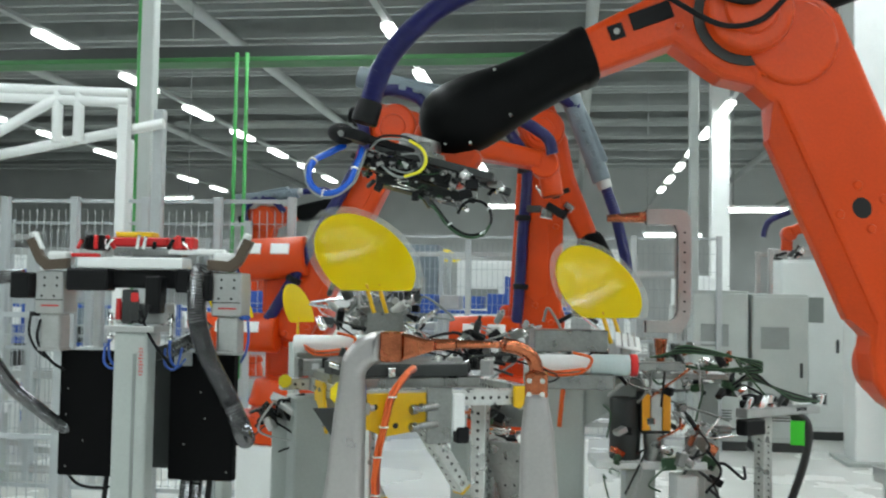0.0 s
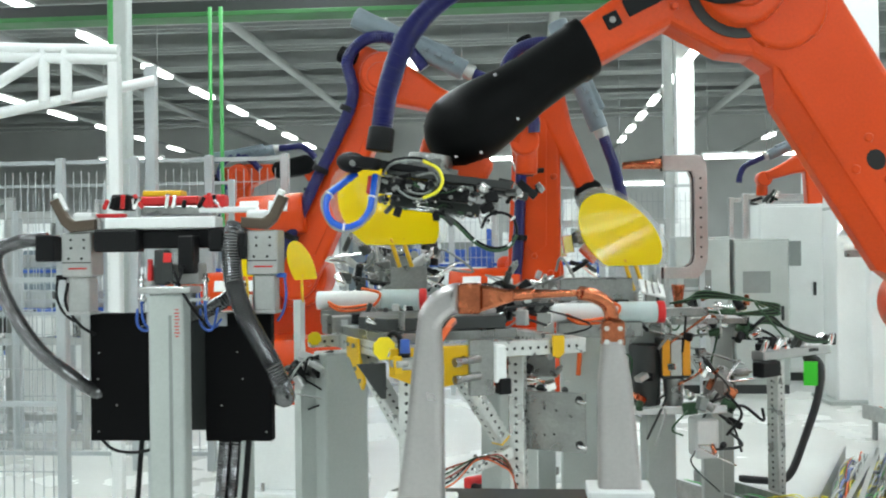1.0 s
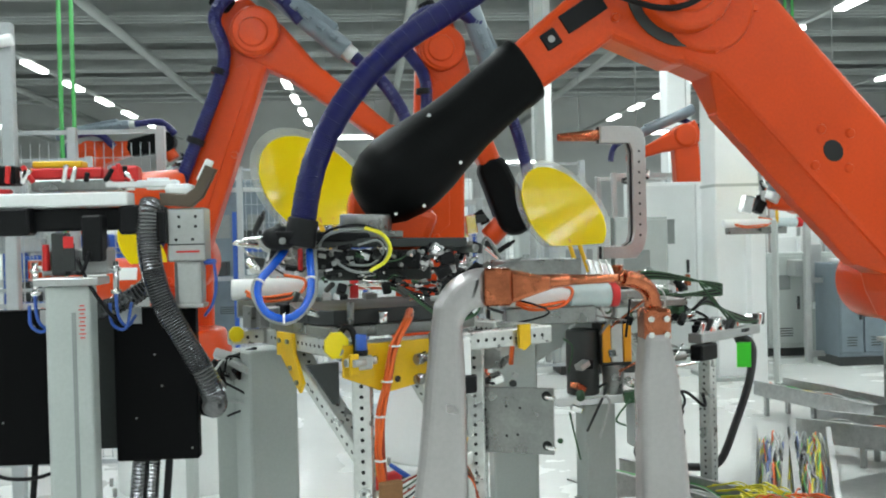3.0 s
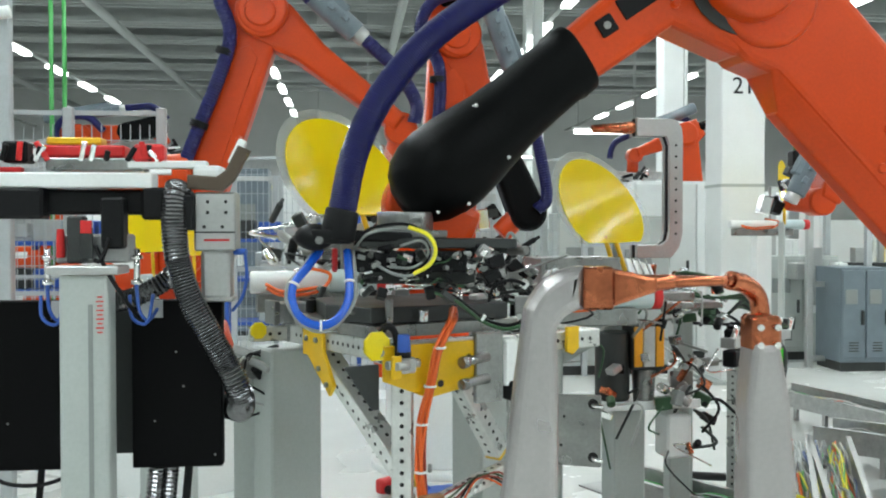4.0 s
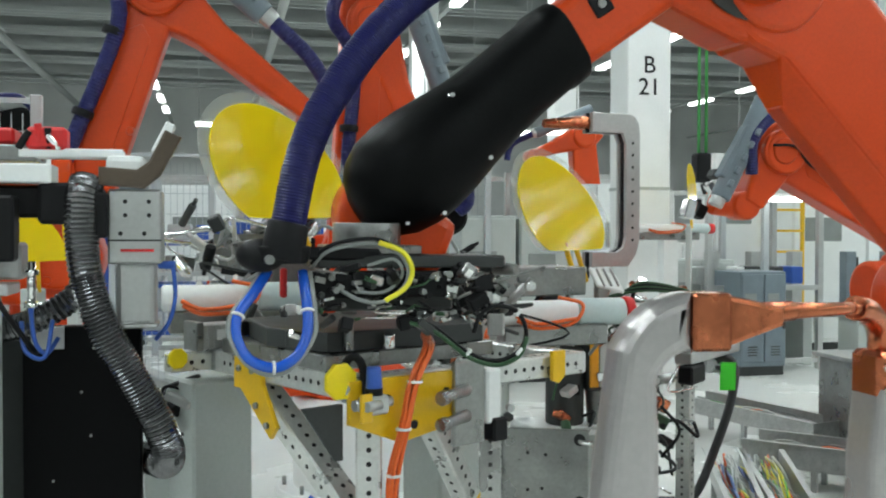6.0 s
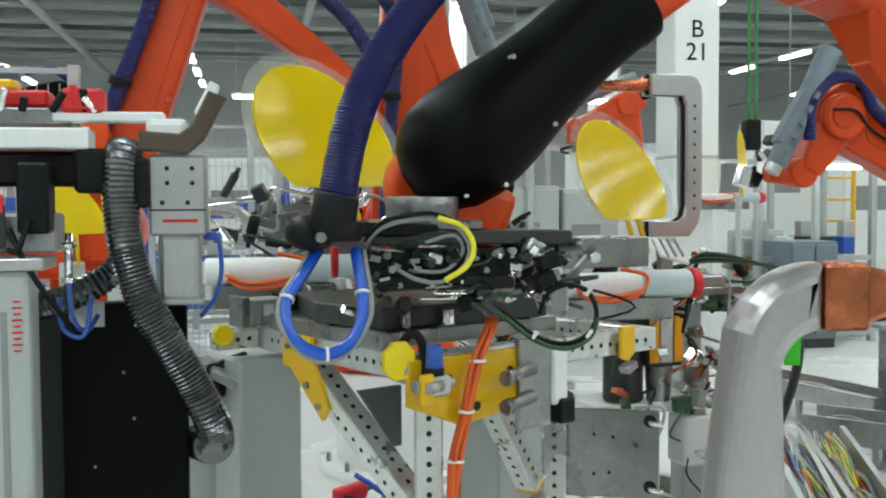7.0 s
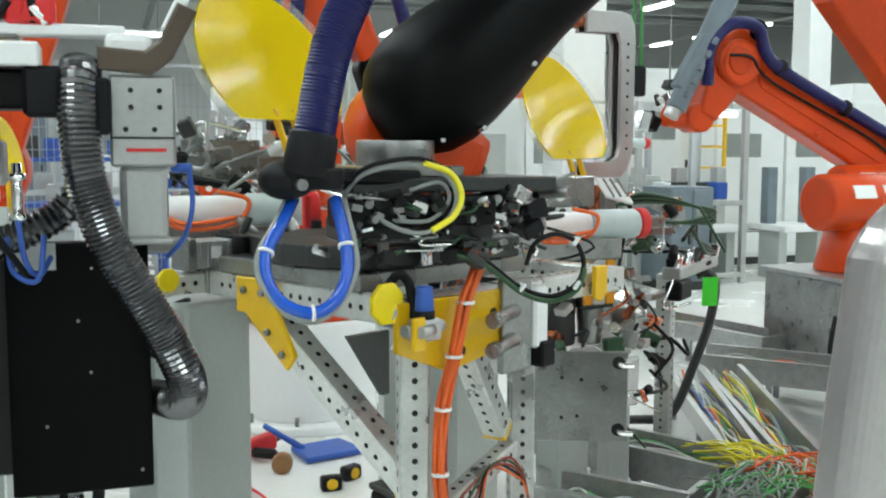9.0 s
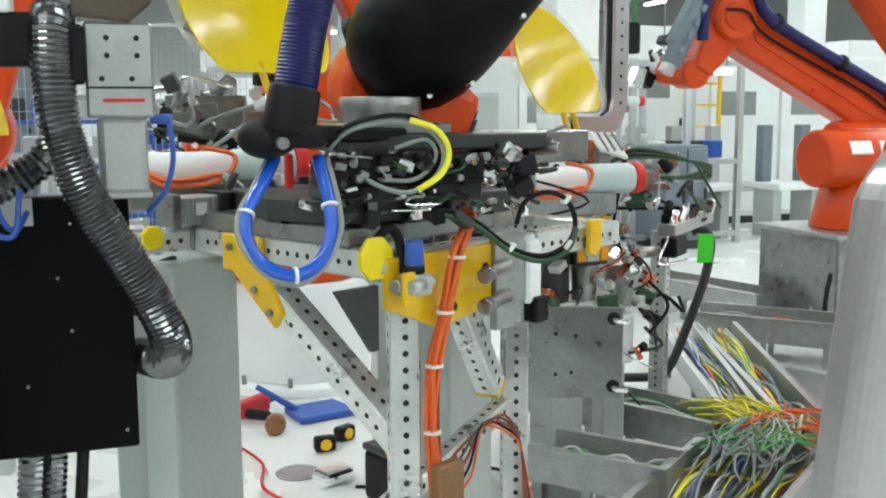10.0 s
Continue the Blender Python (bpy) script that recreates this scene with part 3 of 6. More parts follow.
# ---- stationary weld gun ----
def weld_gun():
    g = thing("weld_gun", "stationary spot weld gun with grey arms and copper electrodes", "weld gun", pose(0, 0, 0))
    M1 = Matrix.Translation((0, 2.575, 0)) @ SIDE
    arc = [(-0.487 - 0.118 * math.sin(radians(a)), 1.381 + 0.135 * math.cos(radians(a))) for a in range(0, 66, 8)]
    inn = [(-0.487 - 0.052 * math.sin(radians(a)), 1.381 + 0.055 * math.cos(radians(a))) for a in range(70, -1, -10)]
    part("arm", made(prism, arc + [(-0.612, 1.30), (-0.630, 1.13), (-0.655, 0.96), (-0.532, 0.96), (-0.532, 1.30)] + inn, 0.066, M1, 0.021, 4), GUNGREY, g, "curved grey cast arm")
    M2 = Matrix.Translation((0, 2.70, 0)) @ SIDE
    part("arm", made(prism, [(-0.120, 1.36), (-0.066, 1.36), (-0.045, 1.25), (-0.022, 0.96), (-0.135, 0.96), (-0.132, 1.25)], 0.085, M2, 0.018, 4), GUNGREY, g, "straight grey cast arm")
    b = bmesh.new()
    box(b, (-0.462, 2.575, 1.476), (0.056, 0.068, 0.078), bevel=0.004)
    prism(b, [(-0.436, 1.512), (-0.40, 1.505), (-0.35, 1.494), (-0.35, 1.468), (-0.40, 1.452), (-0.436, 1.44)], 0.05, M1, 0.008)
    cyl(b, (-0.37, 2.60, 1.481), (-0.30, 2.61, 1.484), 0.017, 0.014, 20, 0.003)
    cyl(b, (-0.30, 2.61, 1.484), (-0.19, 2.635, 1.484), 0.012, 0.009, 16, 0.002)
    part("electrode_holder", b, COPPER, g, "copper electrode holder")
    for dx in (-0.478, -0.452):
        for dz in (1.455, 1.497):
            part("bolt", made(cyl, (dx, 2.563, dz), (dx, 2.556, dz), 0.0075, None, 8), COPPER, g)
    b = bmesh.new()
    tube(b, [(-0.095, 2.70, 1.36), (-0.093, 2.70, 1.41), (-0.105, 2.69, 1.45), (-0.14, 2.665, 1.475), (-0.178, 2.645, 1.484)], 0.019, 14, 5)
    box(b, (-0.092, 2.70, 1.375), (0.06, 0.075, 0.075), bevel=0.008)
    cyl(b, (-0.182, 2.64, 1.484), (-0.188, 2.637, 1.484), 0.013, 0.009, 14)
    part("electrode_holder", b, COPPER, g, "bent copper electrode holder")
    for dx in (-0.11, -0.075):
        for dz in (1.355, 1.39):
            part("bolt", made(cyl, (dx, 2.661, dz), (dx, 2.654, dz), 0.007, None, 8), CHROME, g)
    part("bracket", made(box, (-0.08, 2.70, 0.955), (0.17, 0.14, 0.03), bevel=0.004), WHITE, g)
    part("bracket", made(box, (-0.60, 2.60, 0.945), (0.19, 0.13, 0.03), bevel=0.004), WHITE, g)
    part("gun_body", made(box, (-0.34, 2.68, 0.76), (0.74, 0.34, 0.34), bevel=0.02, seg=2), DGREY, g, "dark transformer housing")
    part("stand", made(box, (-0.34, 2.72, 0.30), (0.24, 0.24, 0.60), bevel=0.01), GREY, g)
    part("base_plate", made(box, (-0.34, 2.72, 0.012), (0.5, 0.5, 0.024), bevel=0.004), GREY, g)
    b = bmesh.new()
    for i, (x0, h) in enumerate(((0, 0.012), (0.016, 0.02), (0.04, 0.016), (0.062, 0.016), (0.082, 0.016), (0.10, 0.016))):
        box(b, (-0.600 + 0.02 * (i % 2), 2.561, 1.20 - x0 * 0.9), (0.012, 0.002, 0.010))
    part("marking", b, WHITE, g, "scratched white marking")


GUNGREY = material("cast_aluminium", (0.46, 0.44, 0.435), 0.30, metal=0.75, vary=0.09, scale=4, bump=0.16)
weld_gun()


# ---- perforated profile ----
ZINC = material("zinc_plated_steel", (0.66, 0.67, 0.65), 0.30, metal=0.7, vary=0.2, scale=12)


def perf(parent, a, b, w=0.062, roll=0.0, pitch=0.034, caps=None, mat=ZINC, name="beam", h=None):
    a, b = Vector(a), Vector(b)
    h = h or w
    L = (b - a).length
    m = Matrix.Translation(a) @ frame_of(b - a) @ pose(0, 0, 0, 0, 0, roll)
    t = bmesh.new()
    bm = bmesh.new()
    box(bm, (0, 0, L / 2), (w, h, L), bevel=0.004)
    bmesh.ops.transform(bm, matrix=m, verts=bm.verts[:])
    o = part(name, bm, mat, parent)
    # dark discs laid on each face, painted shade for the uncut holes
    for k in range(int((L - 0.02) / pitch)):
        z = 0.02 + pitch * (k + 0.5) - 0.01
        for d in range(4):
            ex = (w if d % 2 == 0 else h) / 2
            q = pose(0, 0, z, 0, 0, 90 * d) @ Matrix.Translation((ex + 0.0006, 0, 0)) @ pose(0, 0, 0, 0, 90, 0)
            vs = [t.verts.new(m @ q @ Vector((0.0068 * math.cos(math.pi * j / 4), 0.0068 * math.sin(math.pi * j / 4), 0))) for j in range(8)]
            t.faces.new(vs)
    part("hole_shade_discs", t, HOLE_SHADE, o)["kind"] = "stuff"
    if caps:
        for e in caps:
            bm = bmesh.new()
            box(bm, (0, 0, e * L), (w * 1.04, h * 1.04, 0.012), bevel=0.002)
            bmesh.ops.transform(bm, matrix=m, verts=bm.verts[:])
            part("end_cap", bm, YELLOW, o, "yellow end cap")
    return o


def octagon(parent, c, r, th, m, mat=CAPYELLOW):
    bm = bmesh.new()
    prism(bm, [(r * math.cos(math.pi * (i + 0.5) / 4), r * math.sin(math.pi * (i + 0.5) / 4)) for i in range(8)], th, Matrix.Translation(c) @ m, 0.003)
    o = part("end_cap", bm, mat, parent, "yellow octagonal end cap")
    return o


def fixture_table():
    ang = 27.8
    g = thing("fixture_table", "steel welding fixture table of perforated profiles with yellow gussets", "fixture", pose(-0.88, 3.614, 0, 0, 0, ang))
    # local x along the long front side, local y along the short side to the back
    Z = 1.225
    perf(g, (0.138, 0.0, 0), (0.138, 0.0, 1.19), 0.062, 55)
    perf(g, (0.655, 0.13, 0.0), (0.655, 0.13, 1.19), 0.062, -40)
    part("grey_leg", made(box, (0.11, 0.76, 0.585), (0.19, 0.19, 1.17), bevel=0.008), GREY, g, "square light grey painted leg")
    part("grey_leg", made(box, (0.80, 0.50, 0.5), (0.19, 0.19, 1.0), bevel=0.008), GREY, g, "square light grey painted leg")
    perf(g, (0.112, 0.035, Z), (0.112, 0.665, Z), 0.06)
    perf(g, (-0.045, 0.70, Z), (0.08, 0.70, Z), 0.05, name="stub_beam")
    perf(g, (0.06, 0.0, Z), (0.88, 0.0, Z), 0.06)
    perf(g, (0.85, 0.03, Z), (0.85, 0.665, Z), 0.06)
    perf(g, (0.08, 0.70, Z), (0.88, 0.70, Z), 0.06)
    # braces
    perf(g, (0.118, 0.49, 1.19), (0.218, 0.085, 0.815), 0.066, 12, caps=(0.0, 1.0))
    perf(g, (0.38, 0.09, 1.14), (0.59, 0.15, 0.85), 0.06, 0, caps=(1.0,))
    perf(g, (0.10, 0.03, 0.70), (0.64, 0.14, 0.80), 0.045, 0)
    # yellow gussets and plates
    MY = Matrix(((0, 0, 1, 0), (1, 0, 0, 0), (0, 1, 0, 0), (0, 0, 0, 1)))
    part("gusset", made(prism, [(0.525, 1.255), (0.385, 1.255), (0.375, 1.19), (0.305, 1.09), (0.335, 1.055), (0.49, 1.17), (0.525, 1.17)], 0.014, Matrix.Translation((0.073, 0, 0)) @ MY, 0.003), YELLOW, g, "yellow gusset plate")
    for y, z in ((0.49, 1.225), (0.42, 1.225), (0.345, 1.09), (0.40, 1.135)):
        part("bolt", made(cyl, (0.066, y, z), (0.057, y, z), 0.009, None, 6), STEEL, g)
    part("gusset", made(prism, [(0.05, 1.25), (0.40, 1.25), (0.40, 1.12), (0.20, 1.09), (0.05, 1.15)], 0.014, Matrix.Translation((0, -0.040, 0)) @ SIDE, 0.003), YELLOW, g, "yellow plate with round holes")
    # dark discs drawn as the shade in the plate's round holes
    b = bmesh.new()
    for x, z in ((0.16, 1.20), (0.24, 1.13), (0.34, 1.20)):
        cyl(b, (x, -0.046, z), (x, -0.0485, z), 0.011, None, 12)
    part("hole_shade_discs", b, HOLE_SHADE, g)["kind"] = "stuff"
    part("gusset", made(prism, [(0.72, 1.27), (0.77, 1.27), (0.77, 1.20), (0.745, 1.18), (0.72, 1.19)], 0.014, Matrix.Translation((0, -0.045, 0)) @ SIDE, 0.003), YELLOW, g, "narrow yellow plate")
    part("steel_plate", made(prism, [(-0.07, 1.20), (0.04, 1.20), (0.04, 1.07), (0.02, 1.07)], 0.012, Matrix.Translation((0, -0.030, 0)) @ SIDE, 0.002), DGREY, g, "dark steel gusset")
    octagon(g, (0.033, -0.035, Z + 0.027), 0.044, 0.014, SIDE @ pose(0, 0, 0))
    octagon(g, (-0.03, 0.668, Z + 0.015), 0.030, 0.014, SIDE @ pose(0, 0, 0))
    part("cap_neck", made(cyl, (0.035, -0.028, Z + 0.015), (0.075, 0.01, Z), 0.026, None, 16), STEEL, g)
    part("cap_neck", made(cyl, (-0.03, 0.672, Z + 0.01), (-0.03, 0.70, Z), 0.02, None, 16), STEEL, g)
    # blue air regulator on the corner post
    b = bmesh.new()
    cyl(b, (0.098, -0.075, 1.235), (0.098, -0.075, 1.285), 0.020, 0.017, 16, 0.003)
    part("knob", b, BLUE, g, "blue regulator knob")
    b = bmesh.new()
    cyl(b, (0.098, -0.075, 1.22), (0.098, -0.075, 1.236), 0.021, None, 16)
    part("collar", b, RUBBER, g)
    b = bmesh.new()
    box(b, (0.098, -0.075, 1.198), (0.062, 0.045, 0.044), bevel=0.006)
    cyl(b, (0.063, -0.075, 1.2), (0.043, -0.075, 1.2), 0.013, None, 12)
    cyl(b, (0.129, -0.075, 1.2), (0.148, -0.075, 1.2), 0.012, None, 12)
    cyl(b, (0.098, -0.098, 1.2), (0.055, -0.106, 1.2), 0.012, None, 14)
    part("regulator", b, ALU, g, "grey air regulator body")
    part("valve_plate", made(box, (0.062, -0.095, 1.195), (0.030, 0.012, 0.065), bevel=0.002), YELLOW, g)
    b = bmesh.new()
    tube(b, [(0.05, 0.0, 1.262), (0.066, -0.03, 1.305), (0.088, -0.04, 1.29), (0.094, -0.045, 1.24), (0.092, -0.05, 1.19)], 0.010, 10)
    part("black_hose", b, RUBBER, g, "short black air hose")
    # orange cable bundle down the post
    for i in range(8):
        dx, dy = 0.0105 * math.cos(i * 0.83), 0.010 * math.sin(i * 0.83)
        wob = [0.006 * math.sin(i * 2.1 + k * 1.7) for k in range(8)]
        b = bmesh.new()
        tube(b, [(0.33 + dx, 0.02, 1.335 + dy), (0.27 + dx, -0.065 + dy, 1.315), (0.215 + dx + wob[2], -0.08 + dy, 1.24), (0.19 + dx * 0.8, -0.075 + dy, 1.14), (0.168 + dx * 0.7 + wob[4], -0.06 + dy, 1.02), (0.165 + dx * 0.6 + wob[3], -0.055 + dy, 0.90), (0.185 + dx * 0.7 + wob[6], -0.05 + dy, 0.72), (0.18 + dx, -0.05 + dy, 0.4)], 0.0056, 7)
        part("orange_cable" if i % 7 else "brown_cable", b, CABLE_OR if i % 7 else CABLE_RD, g)
    for z, x, y in ((1.24, 0.215, -0.08), (1.13, 0.187, -0.073), (1.02, 0.168, -0.06), (0.88, 0.166, -0.055)):
        part("cable_tie", made(cyl, (x, y, z - 0.003), (x, y, z + 0.003), 0.019, None, 12), WHITE, g)
    part("board", made(box, (0.19, -0.075, 0.735), (0.075, 0.03, 0.16), bevel=0.004), WOOD, g, "brown terminal board")
    for k in range(5):
        b = bmesh.new()
        tube(b, [(0.17, -0.05 - 0.005 * k, 0.76 - 0.012 * k), (0.30, -0.01 * k, 0.79 - 0.012 * k), (0.44, 0.05, 0.80 + 0.008 * (k % 2)), (0.55, 0.07, 0.80 - 0.01 * k), (0.60, 0.06, 0.70), (0.61 + 0.01 * k, 0.06, 0.45), (0.60, 0.07, 0.2)], 0.0034, 6)
        part("brown_cable", b, (CABLE_RD, CABLE_GN, CABLE_RD, RUBBER, CABLE_OR)[k], g)
    # silver pneumatic couplings on the yellow plate
    for z in (1.20, 1.135):
        b = bmesh.new()
        cyl(b, (0.40, -0.06, z), (0.31, -0.085, z - 0.006), 0.016, 0.013, 14, 0.003)
        cyl(b, (0.31, -0.085, z - 0.006), (0.285, -0.092, z - 0.008), 0.018, None, 14, 0.003)
        part("coupling", b, STEEL, g)
    part("steel_plate", made(box, (0.41, -0.05, 1.165), (0.10, 0.02, 0.21), bevel=0.003), STEEL, g, "steel adapter plate")
    # valve block with white label
    part("valve_block", made(box, (0.485, -0.045, 1.175), (0.05, 0.05, 0.14), bevel=0.006), WHITE, g, "white valve block")
    part("valve_block", made(box, (0.50, -0.055, 1.09), (0.05, 0.05, 0.06), bevel=0.005), RUBBER, g)
    # bracket plate
    mpl = pose(0.685, 0.135, 0.922, 0, 0, -ang - 21)
    b = bmesh.new()
    box(b, (0.13, 0, 0.0), (0.26, 0.016, 0.235), bevel=0.003)
    box(b, (0.012, 0.03, 0.0), (0.016, 0.07, 0.235), bevel=0.003)
    bmesh.ops.transform(b, matrix=mpl, verts=b.verts[:])
    pl = part("bracket_plate", b, STEEL, g, "grey steel bracket plate with bolt holes")
    # bolt holes are flat dark discs, their shade put into the colour
    b = bmesh.new()
    for x, z, r in ((0.09, 0.05, 0.005), (0.14, 0.045, 0.005), (0.13, -0.05, 0.005), (0.09, -0.055, 0.005), (0.235, 0.09, 0.017), (0.235, -0.085, 0.017)) + tuple((0.012, -0.10 + 0.034 * k, 0.006) for k in range(7)):
        cyl(b, (x, -0.0082, z), (x, -0.0095, z), r, None, 12)
    bmesh.ops.transform(b, matrix=mpl, verts=b.verts[:])
    part("hole_shade_discs", b, HOLE_SHADE, pl)["kind"] = "stuff"
    for z in (0.09, -0.085):
        b = bmesh.new()
        tube(b, [(0.235, -0.01, z), (0.24, -0.03, z - 0.002), (0.27, -0.035, z - 0.004)], 0.007, 8)
        bmesh.ops.transform(b, matrix=mpl, verts=b.verts[:])
        part("hook", b, CHROME, pl)
    # servo motor on the back corner
    b = bmesh.new()
    box(b, (0.10, 0.70, 1.295), (0.11, 0.075, 0.07), bevel=0.004)
    for k in range(5):
        box(b, (0.062 + 0.019 * k, 0.662, 1.295), (0.005, 0.008, 0.062))
    m_ = part("servo_motor", b, ALU, g, "grey finned servo motor")
    part("end_frame", made(box, (0.035, 0.70, 1.297), (0.022, 0.085, 0.082), bevel=0.003), STEEL, m_)
    part("end_frame", made(box, (0.165, 0.70, 1.297), (0.022, 0.085, 0.082), bevel=0.003), RUBBER, m_)
    part("label_plate", made(box, (0.10, 0.6565, 1.30), (0.03, 0.002, 0.03)), WHITE, m_)
    # base plates of the product nest
    part("nest_plate", made(box, (0.36, 0.36, 1.275), (0.56, 0.52, 0.04), bevel=0.004), STEEL, g, "grey ground steel base plate")
    part("nest_plate", made(prism, [(0.10, 0.12), (0.58, 0.08), (0.66, 0.3), (0.62, 0.62), (0.16, 0.62), (0.06, 0.34)], 0.05, Matrix.Translation((0, 0, 1.322)), 0.004), DGREY, g, "dark machined nest plate")
    rnd = random.Random(11)
    for i in range(46):
        x, y = rnd.uniform(0.08, 0.80), rnd.uniform(0.08, 0.75)
        if 0.2 < x < 0.52 and 0.15 < y < 0.5:
            continue
        h = rnd.uniform(0.02, 0.075)
        b = bmesh.new()
        if i % 3 == 0:
            cyl(b, (x, y, 1.30), (x, y, 1.30 + h), rnd.uniform(0.010, 0.02), None, 14, 0.003)
        elif i % 3 == 1:
            box(b, (x, y, 1.30 + h / 2), (rnd.uniform(0.03, 0.08), rnd.uniform(0.03, 0.06), h), (0, 0, rnd.uniform(0, 90)), bevel=0.004)
        else:
            cyl(b, (x, y, 1.30 + h * 0.5), (x + rnd.uniform(-0.08, 0.08), y + rnd.uniform(-0.05, 0.05), 1.31 + h), 0.011, None, 10, 0.002)
        part(("locating_pin", "clamp_block", "cylinder_rod")[i % 3], b, (CHROME, DGREY, STEEL, ALU, RUBBER)[i % 5], g)
    return g


fixture_table()


# ---- electrode stand with black panels ----
def hook(parent, x, y, z, sgn, mat):
    b = bmesh.new()
    prism(b, [(-0.075 * sgn, -0.022), (0.02 * sgn, -0.03), (0.055 * sgn, 0.0), (0.10 * sgn, 0.085), (0.065 * sgn, 0.10), (0.03 * sgn, 0.03), (0.005 * sgn, 0.012), (-0.075 * sgn, 0.018)][::int(sgn)], 0.035, Matrix.Translation((x, y, z)) @ SIDE, 0.006)
    part("hook_arm", b, mat, parent, "brown hook arm")


def panel_stand():
    g = thing("control_stand", "grey clamp stand with two black panels and ribbed hoses", "machine stand")
    part("column", made(box, (-1.628, 3.597, 0.73), (0.134, 0.088, 1.46), bevel=0.012, seg=2), GREY, g, "square pale grey column")
    part("groove", made(box, (-1.610, 3.5522, 0.70), (0.012, 0.004, 1.36)), CABLE_GY, g)
    part("base_plate", made(box, (-1.615, 3.635, 0.012), (0.4, 0.4, 0.024), bevel=0.004), GREY, g)
    part("top_plate", made(box, (-1.628, 3.61, 1.472), (0.19, 0.14, 0.024), bevel=0.003), ALU, g)
    for x0, x1 in ((-1.985, -1.70), (-1.535, -1.279)):
        p = part("panel", made(box, ((x0 + x1) / 2, 3.735, 1.137), (x1 - x0, 0.05, 0.485), bevel=0.004), PANEL, g, "flat black panel")
        for i in range(5):
            rx, rz = random.Random(i + int(-x0 * 100)).uniform(x0 + 0.02, x1 - 0.02), 0.93 + 0.10 * i
            part("screw", made(cyl, (rx, 3.711, rz), (rx, 3.707, rz), 0.0032, None, 8), STEEL, p)
    part("panel_frame", made(box, (-1.63, 3.775, 1.137), (0.68, 0.03, 0.42), bevel=0.003), DGREY, g)
    # head of the column
    part("sensor_block", made(box, (-1.655, 3.60, 1.555), (0.045, 0.05, 0.13), bevel=0.005), DGREY, g)
    part("label_plate", made(box, (-1.625, 3.573, 1.59), (0.03, 0.004, 0.035), bevel=0.001), RED, g)
    part("label_plate", made(box, (-1.625, 3.574, 1.545), (0.036, 0.004, 0.085), bevel=0.001), DGREY, g)
    part("red_knob", made(cyl, (-1.70, 3.60, 1.505), (-1.70, 3.60, 1.585), 0.012, 0.010, 14, 0.003), RED, g)
    part("valve_body", made(box, (-1.62, 3.66, 1.53), (0.20, 0.09, 0.08), bevel=0.006), ALU, g)
    part("valve_body", made(box, (-1.555, 3.60, 1.60), (0.06, 0.07, 0.14), bevel=0.006), RUBBER, g)
    for x in (-1.74, -1.50):
        b = bmesh.new()
        for z in (1.43, 1.50):
            cyl(b, (x, 3.62, z), (x, 3.62, z + 0.012), 0.016, None, 14)
        cyl(b, (x, 3.62, 1.42), (x, 3.62, 1.53), 0.009, None, 10)
        part("rod_fitting", b, CHROME, g)
        b = bmesh.new()
        tube(b, [(x, 3.61, 1.43), (x + 0.01, 3.60, 1.36), (x + 0.03, 3.62, 1.33), (x + 0.05, 3.65, 1.36)], 0.005, 8)
        tube(b, [(x - 0.02, 3.62, 1.40), (x - 0.01, 3.60, 1.34), (x + 0.03, 3.60, 1.325), (x + 0.04, 3.64, 1.40)], 0.005, 8)
        part("blue_tube", b, BLUE, g)
        part("tag", made(box, (x + 0.02, 3.70, 1.355), (0.07, 0.005, 0.05)), ALU, g)
    # head beam and carriage
    part("head_beam", made(box, (-1.665, 3.65, 1.719), (0.42, 0.10, 0.042), bevel=0.004), WHITE, g, "white head beam")
    part("carriage", made(box, (-1.64, 3.70, 1.66), (0.56, 0.12, 0.07), bevel=0.008), RUBBER, g, "black linear carriage")
    part("carriage", made(box, (-1.83, 3.63, 1.655), (0.17, 0.08, 0.085), bevel=0.008), RUBBER, g)
    part("carriage", made(box, (-1.44, 3.64, 1.655), (0.09, 0.07, 0.09), bevel=0.008), RUBBER, g)
    part("top_rail", made(box, (-1.62, 3.70, 1.765), (0.26, 0.12, 0.035), bevel=0.004), STEEL, g)
    part("bar", made(box, (-1.42, 3.66, 1.765), (0.22, 0.045, 0.022), bevel=0.004), WHITE, g)
    part("bar", made(box, (-1.90, 3.67, 1.75), (0.16, 0.03, 0.015), bevel=0.003), RED, g)
    part("red_block", made(box, (-1.66, 3.70, 1.803), (0.24, 0.08, 0.035), bevel=0.006), RED, g, "red sensor blocks")
    part("red_block", made(box, (-1.47, 3.66, 1.797), (0.085, 0.06, 0.05), bevel=0.008), RED, g)
    part("yellow_block", made(box, (-1.68, 3.70, 1.832), (0.15, 0.07, 0.02), bevel=0.004), YELLOW, g)
    part("black_block", made(box, (-1.84, 3.70, 1.80), (0.07, 0.08, 0.06), bevel=0.006), RUBBER, g)
    rnd = random.Random(3)
    for i in range(14):
        x = rnd.uniform(-1.9, -1.38)
        part("fitting", made(cyl, (x, 3.64, 1.775), (x + rnd.uniform(-0.03, 0.03), 3.63, 1.80 + rnd.uniform(0, 0.03)), 0.008, None, 10, 0.002), (CHROME, RUBBER, RED)[i % 3], g)
    # the two lifting cylinders with hooks
    for x, sgn in ((-1.99, -1.0), (-1.285, 1.0)):
        b = bmesh.new()
        box(b, (x, 3.67, 1.605), (0.115, 0.11, 0.165), bevel=0.005)
        part("cylinder_head", b, ALU, g, "grey aluminium cylinder head")
        # dark dots painted as shade in the head's small holes
        b = bmesh.new()
